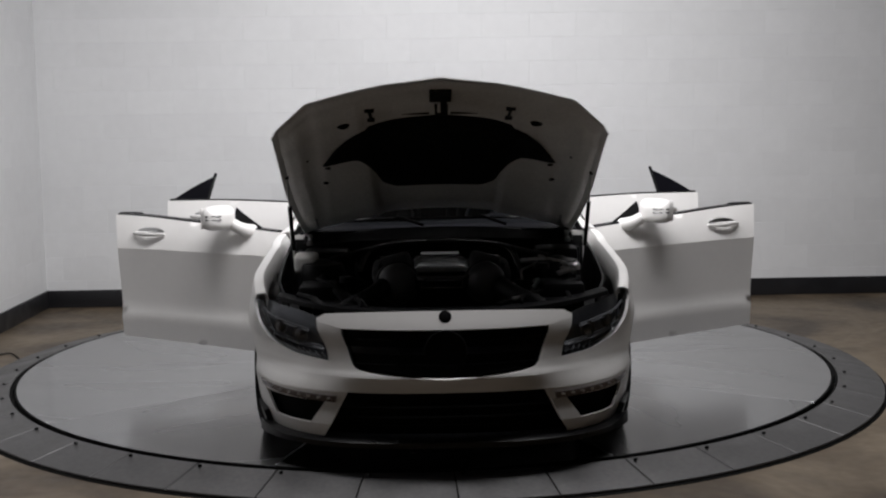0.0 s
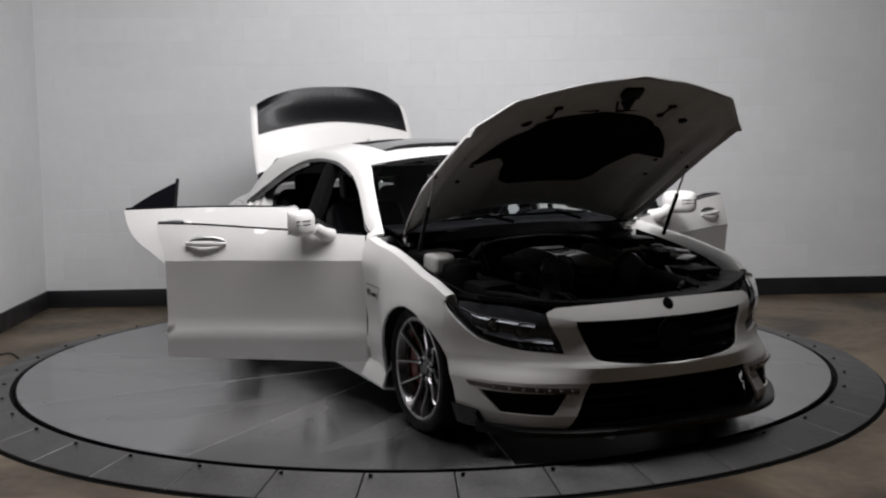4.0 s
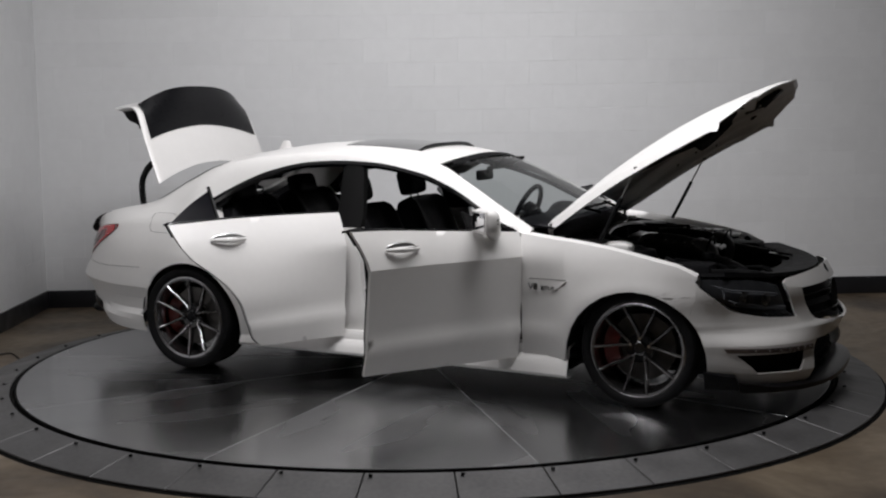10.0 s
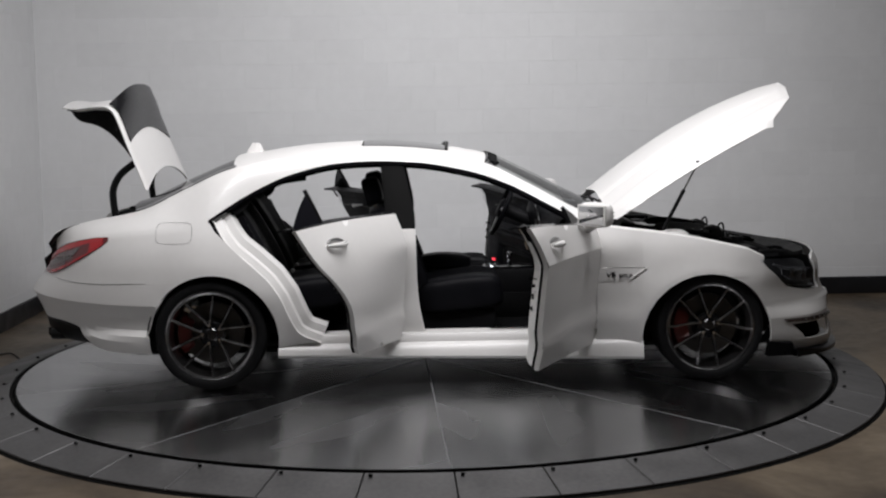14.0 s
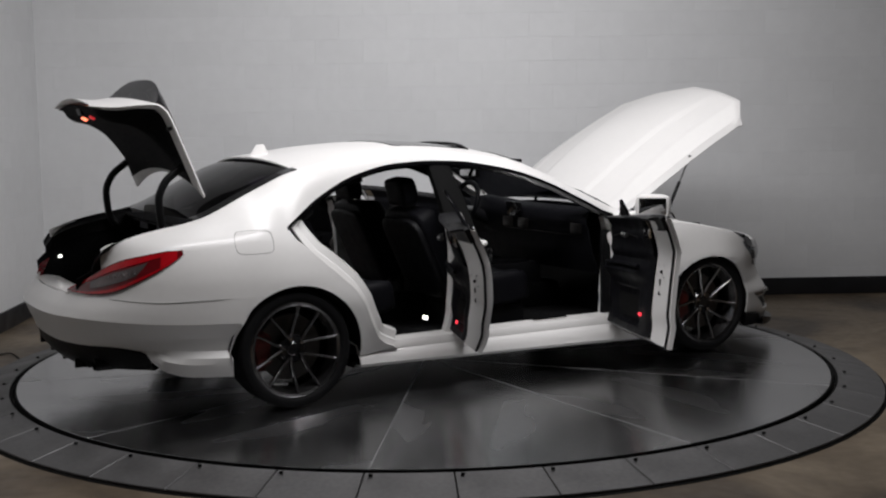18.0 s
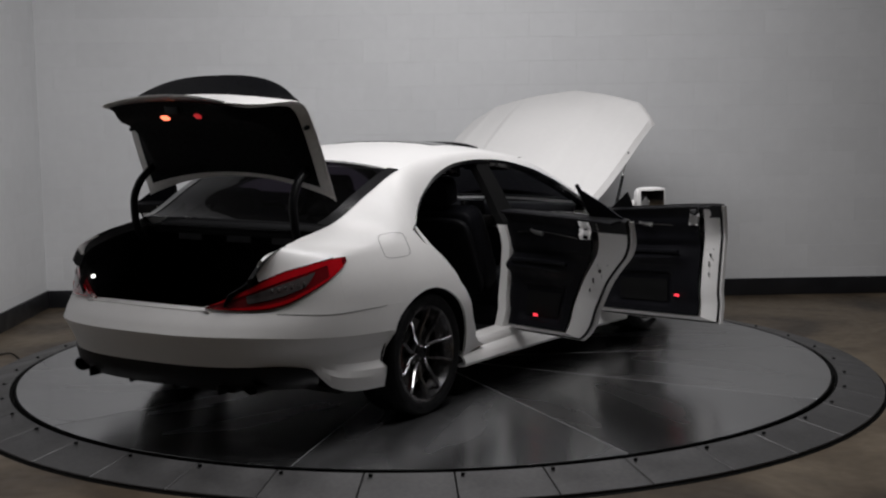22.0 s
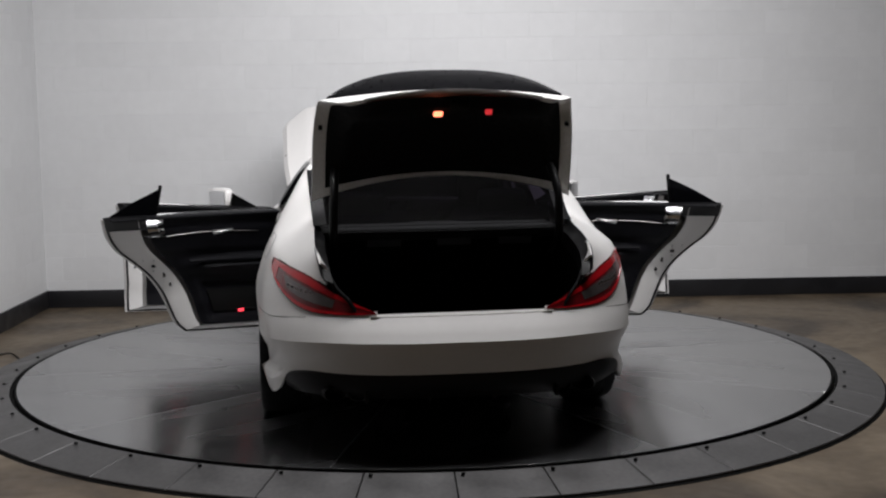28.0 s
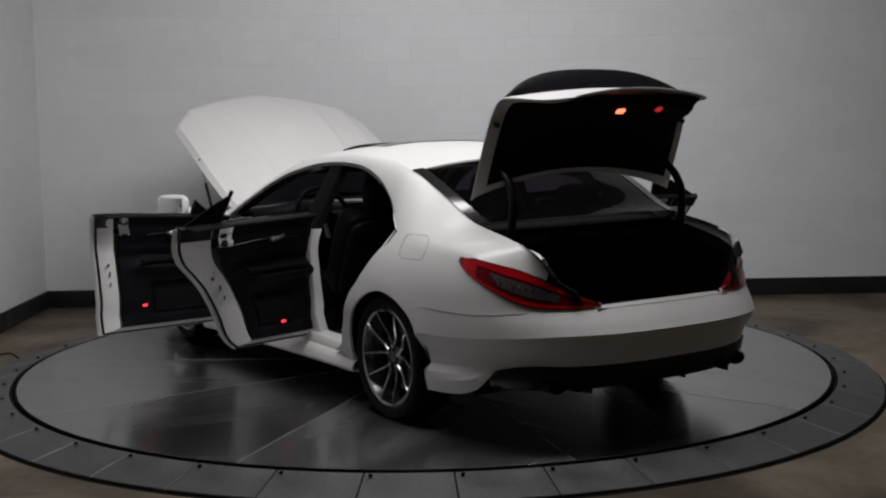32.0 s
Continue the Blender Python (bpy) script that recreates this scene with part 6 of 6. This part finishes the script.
# ---- boot ----
part("boot_floor", box(0.80, 1.16, 0.02, (-2.06, 0, 0.50), 0.008), CARPET, car, "black carpeted boot floor")
both("boot_side", lambda: skin(ruled(lambda u: (-1.60 - 0.86 * u, 0.49), lambda u: (-1.60 - 0.86 * u, INNER(-1.60 - 0.86 * u)[1] - 0.06), 14, 8, lambda x, z: (x, -0.60 + 0.16 * smooth_step(-2.25, -2.5, x) * smooth_step(0.95, 0.6, z), z)), 0.01, (0, 1, 0)), CARPET, label="black felt boot side lining")
part("boot_sill_lining", skin(ruled(lambda u: (-0.45 + 0.9 * u, 0.49), lambda u: (-0.45 + 0.9 * u, 0.645), 8, 3, lambda y, z: (-2.40 - 0.05 * (1 - (y / 0.45) ** 2) * (z - 0.49) / 0.15, y, z)), 0.01, (1, 0, 0)), PLASTIC, car)
part("boot_front", box(0.02, 1.22, 0.50, (-1.60, 0, 0.74), 0.005), CARPET, car)
part("boot_upper_trim", box(0.05, 1.16, 0.035, (-1.845, 0, 0.955), 0.01), PLASTIC, car)
for y in (-0.36, -0.05, 0.30):
    part("sound_patch", box(0.006, 0.17, 0.035, (-1.875, y, 0.925), 0.002), GREY_FELT, car, "grey felt patch")
part("trunk_light", box(0.020, 0.012, 0.016, (-2.315, 0.572, 0.745), 0.004), WHITE_LED, car, "small lit boot lamp")

# ---- engine bay ----
part("bay_floor", box(1.20, 1.30, 0.02, (1.50, 0, 0.36), 0.005), BLACK, car, "dark engine bay tray")
both("bay_side", lambda: skin(ruled(lambda u: (0.88 + 0.94 * u, 0.40), lambda u: (0.88 + 0.94 * u, HOODLINE(0.88 + 0.94 * u) - 0.03), 12, 6, lambda x, z: (x, -(0.80 - 0.16 * max(0, (0.78 - z)) - 0.13 * max(0, x - 1.6) / 0.2 * 0.4), z)), 0.01, (0, 1, 0)), BLACK)


def panel_pt(y, t):
    """Black slam panel behind the nose, from lamp to lamp."""
    return (2.215 - 0.62 * (abs(y) / 0.78) ** 2.2 * 0.55 - 0.20 * t, y, 0.690 - 0.012 * t + 0.03 * (abs(y) / 0.75) ** 3)


part("slam_panel", skin(ruled(lambda u: (-0.78 + 1.56 * u, 0), lambda u: (-0.78 + 1.56 * u, 1), 30, 4, panel_pt), 0.02, (0, 0, 1)), PLASTIC, car, "black plastic slam panel")
eng = part("engine_cover", cushion_block(0.56, 0.30, 0.10, (1.42, 0, 0.765), Matrix.Rotation(radians(5), 4, "Y"), 0.0, 0.01), GLOSSY, car, "black twin-turbo engine cover")
for sg in (-1, 1):
    part("airbox", cushion_block(0.42, 0.20, 0.13, (1.46, sg * 0.235, 0.755), Matrix.Rotation(radians(6), 4, "Y") @ Matrix.Rotation(radians(sg * -16), 4, "X"), 0.0, 0.02), PLASTIC, eng, "ribbed dark air box")
    for k in range(6):
        part("airbox_rib", box(0.012, 0.15, 0.02, (1.32 + 0.055 * k, sg * 0.235, 0.826 - 0.004 * k), 0.004), GLOSSY, eng)
    sm = curve((0, 1.62, sg * 0.26, 0.74), (1, 1.80, sg * 0.34, 0.70), (2, 1.92, sg * 0.45, 0.66), (3, 1.98, sg * 0.50, 0.60))
    part("intake_hose", tube([tuple(sm(k / 4)) for k in range(13)], 0.045, seg=12), PLASTIC, eng)
    part("strut_tower", lathe([(0.0, 0.03), (0.03, 0.03), (0.05, 0.015), (0.10, 0.01), (0.115, -0.03), (0.12, -0.12)], 28, m=Matrix.Translation((1.36, sg * 0.60, 0.80))), BLACK, car, "black suspension tower")
    part("brace", tube([(1.36, sg * 0.56, 0.83), (1.02, sg * 0.30, 0.86)], 0.014, seg=8), BLACK, car)
    dome = lathe([(0.0, 0.075), (0.04, 0.070), (0.075, 0.050), (0.098, 0.015), (0.102, -0.04), (0.098, -0.10)], 28)
    dome.transform(Matrix.Translation((1.64, sg * 0.215, 0.745)) @ Matrix.Rotation(radians(72), 4, "Y"))
    part("cooler_housing", dome, CASTING, eng, "round grey charge cooler housing")
    part("cooler_band", tube([Vector((1.665 + 0.02 * math.sin(a), sg * 0.215 + 0.101 * math.cos(a), 0.752 + 0.098 * math.sin(a))) for a in spread(0.2, math.pi - 0.2, 12)], 0.006, seg=6), BLACK, eng)
sm = curve((0, 1.30, -0.42, 0.74), (1, 1.12, -0.37, 0.84), (2, 1.08, -0.18, 0.87), (3, 1.07, 0, 0.875), (4, 1.08, 0.18, 0.87), (5, 1.12, 0.37, 0.84), (6, 1.30, 0.42, 0.74))
part("air_duct", tube([tuple(sm(k / 4)) for k in range(25)], 0.020, seg=10), GLOSSY, eng, "black duct arching behind the engine")
sm = curve((0, 1.30, 0.42, 0.80), (1, 1.36, 0.52, 0.81), (2, 1.45, 0.62, 0.80), (3, 1.58, 0.66, 0.77))
part("coolant_pipe", tube([tuple(sm(k / 4)) for k in range(13)], 0.013, seg=10), SILVER, car, "bright metal coolant pipe")
for k in range(5):
    part("pipe_clip", tube([(1.34 + 0.05 * k, 0.50 + 0.033 * k, 0.828 - 0.006 * k), (1.345 + 0.05 * k, 0.55 + 0.03 * k, 0.822 - 0.006 * k)], 0.006, seg=6), SILVER, car)
part("cover_plate", box(0.05, 0.20, 0.012, (1.20, 0, 0.832), 0.004, turn=Matrix.Rotation(radians(8), 4, "Y")), SILVER, eng, "silver name strip")
for y, x, sx, sy, z, m in ((0.58, 1.70, 0.22, 0.20, 0.72, PLASTIC), (-0.60, 1.66, 0.24, 0.18, 0.72, PLASTIC), (0.62, 1.08, 0.20, 0.22, 0.82, BLACK), (-0.60, 1.06, 0.24, 0.24, 0.82, BLACK), (0.52, 1.90, 0.14, 0.16, 0.66, BLACK), (-0.52, 1.88, 0.16, 0.18, 0.66, BLACK)):
    part("bay_box", box(sx, sy, 0.16, (x, y, z - 0.05), 0.025), m, car, "dark box in the engine bay")
for y, x, z in ((0.50, 1.56, 0.79), (-0.46, 1.72, 0.76), (0.66, 1.52, 0.78)):
    part("filler_cap", lathe([(0, 0.03), (0.03, 0.03), (0.036, 0.024), (0.036, 0.0)], 18, m=Matrix.Translation((x, y, z))), SILVER if y > 0.6 else PLASTIC, car)
rng = random.Random(5)
for k in range(16):
    sg = 1 if k % 2 else -1
    x, y = rng.uniform(1.0, 1.8), sg * rng.uniform(0.40, 0.70)
    pts = [(x + 0.10 * j + rng.uniform(-0.03, 0.03), y - sg * 0.05 * j + rng.uniform(-0.04, 0.04), 0.77 - 0.02 * j - 0.08 * (x - 1.2) + rng.uniform(-0.02, 0.03)) for j in range(4)]
    sm = curve(*[(j, *p) for j, p in enumerate(pts)])
    part("hose", tube([tuple(sm(j / 4)) for j in range(13)], rng.choice((0.007, 0.010, 0.016)), seg=8), SILVER if k in (3, 7, 11) else RUBBER, car)
part("washer_bottle", cushion_block(0.16, 0.12, 0.10, (1.28, -0.69, 0.80), sides=0, dome=0.01), PRIMER, car, "pale fluid bottle")
for x, y in ((1.50, 0.63), (1.62, 0.60), (1.42, 0.66)):
    part("heat_shield", box(0.10, 0.07, 0.012, (x, y, 0.795 - 0.06 * (x - 1.4)), 0.004, turn=Matrix.Rotation(radians(18), 4, "X")), SILVER, car)
# cowl, wipers
part("cowl", skin(ruled(lambda u: (-1 + 2 * u, 0), lambda u: (-1 + 2 * u, 1), 20, 4, lambda f, t: (0.80 + (1 - f * f) * 0.135 + 0.13 * t, f * 0.735, 0.915 + 0.035 * (1 - f * f) - 0.05 * t)), 0.01, (0, 0, 1)), PLASTIC, car, "black plastic scuttle panel")
for y0, y1 in ((-0.60, 0.02), (0.0, 0.58)):
    wp = part("wiper", tube([Vector(screen_pt(0.96, f)) + Vector((0.012, 0, 0.018)) for f in spread(y0, y1, 10)], 0.008, seg=6), BLACK, car, "black windscreen wiper")
    part("wiper_arm", tube([Vector(screen_pt(1.0, y0 * 0.2 + y1 * 0.8)) + Vector((0.05, 0, 0.0)), Vector(screen_pt(0.96, (y0 + y1) / 2)) + Vector((0.014, 0, 0.03))], 0.009, seg=6), BLACK, wp)
# twin-turbo lettering and air slot on the wings
def lettering(txt, size, x, z, left):
    c = bpy.data.curves.new("lettering", "FONT")
    c.body, c.size, c.extrude = txt, size, 0.0015
    tmp = bpy.data.objects.new("tmp", c)
    me = bpy.data.meshes.new_from_object(tmp)
    bpy.data.objects.remove(tmp)
    ob = new("lettering", me)
    ob.parent = car
    me.materials.append(GLOSSY)
    ob["label"] = "dark raised letters"
    y = width(x, z + 0.02) + 0.005
    ob.matrix_basis = (pose(x, y + 0.003, z, 90, 0, 177.5) if left else pose(x, -y, z, 90, 0, -2.5))


for left in (False, True):
    sg = 1 if left else -1
    for txt, size, x in (("V8", 0.050, 0.842), ("BITURBO", 0.030, 0.915)):
        lettering(txt, size, (1.03 - (x - 0.845) if left else x), 0.609, left)
# recessed air outlet: dark upper slot and a bright swept lower lip
both("wing_slot", lambda: tube([Vector(side(x, 0.668 - 0.01 * (x - 0.9))) + Vector((0, -0.001, 0)) for x in spread(0.85, 1.065, 8)], 0.0025, seg=6), IRON)
both("wing_vent", lambda: skin(ruled(lambda u: (0.80 + 0.16 * u, 0.588), lambda u: (0.80 + 0.268 * u, 0.664), 10, 4, lambda x, z: tuple(Vector(side(x, z)) + Vector((0, -0.0022, 0)))), 0.002, (0, -1, 0)), PAINT)
both("vent_lip", lambda: tube([Vector(side(x, z)) + Vector((0, -0.004, 0)) for x, z in ((0.972, 0.592), (0.985, 0.603), (1.02, 0.630), (1.068, 0.664))], 0.0026, seg=8), PAINT)


# ---- the wall's painted blocks, laid in running bond ----
def lay_blocks(wall, x0, x1, rows):
    """Blocks on the face of a wall, in its own space (x along, -y out of the face)."""
    full = half = None
    bx, bz, gap = 0.406, 0.2032, 0.0022
    z0 = FZ - (TOP + FZ) / 2 + 0.032
    for r in range(rows):
        x = x0
        first = r % 2 == 1
        while x < x1 - 0.01:
            ln = bx / 2 if first else bx
            if x + ln > x1:
                ln = bx / 2
            key = ln == bx
            me = full if key else half
            if me is None:
                ob = part("block", box(ln - gap, 0.012, bz - gap, (0, 0, 0), 0.0018, seg=1), WALL, wall, smooth=False)
                me = ob.data
                full, half = (me, half) if key else (full, me)
            else:
                ob = new("block", me)
                ob.parent = wall
            ob.location = (x + ln / 2, -0.0959, z0 + (r + 0.5) * bz)
            x += ln
            first = False


walls = {o.name: o for o in scene.collection.objects if o.name.startswith("wall_")}
lay_blocks(walls["wall_back"], -4.83, 2.9, 14)
lay_blocks(walls["wall_left"], 2.45, 6.1, 14)


def motions():
    """The platform and the car on it turn at a nearly even pace."""
    turn, ride = [], []
    for k in range(65):
        t = k * 0.5
        a = TURN0 + SPIN * t + sum(g * math.sin((i + 1) * math.pi * t / 32) for i, g in enumerate(SURGE))
        turn.append((t, pose(0, 0, 0, 0, 0, a)))
        c, s = math.cos(radians(a)), math.sin(radians(a))
        ride.append((t, pose(c * CAR_X - s * CAR_Y, s * CAR_X + c * CAR_Y, 0, 0, 0, a + CAR_YAW)))
    walk(platform, turn)
    walk(car, ride)


motions()
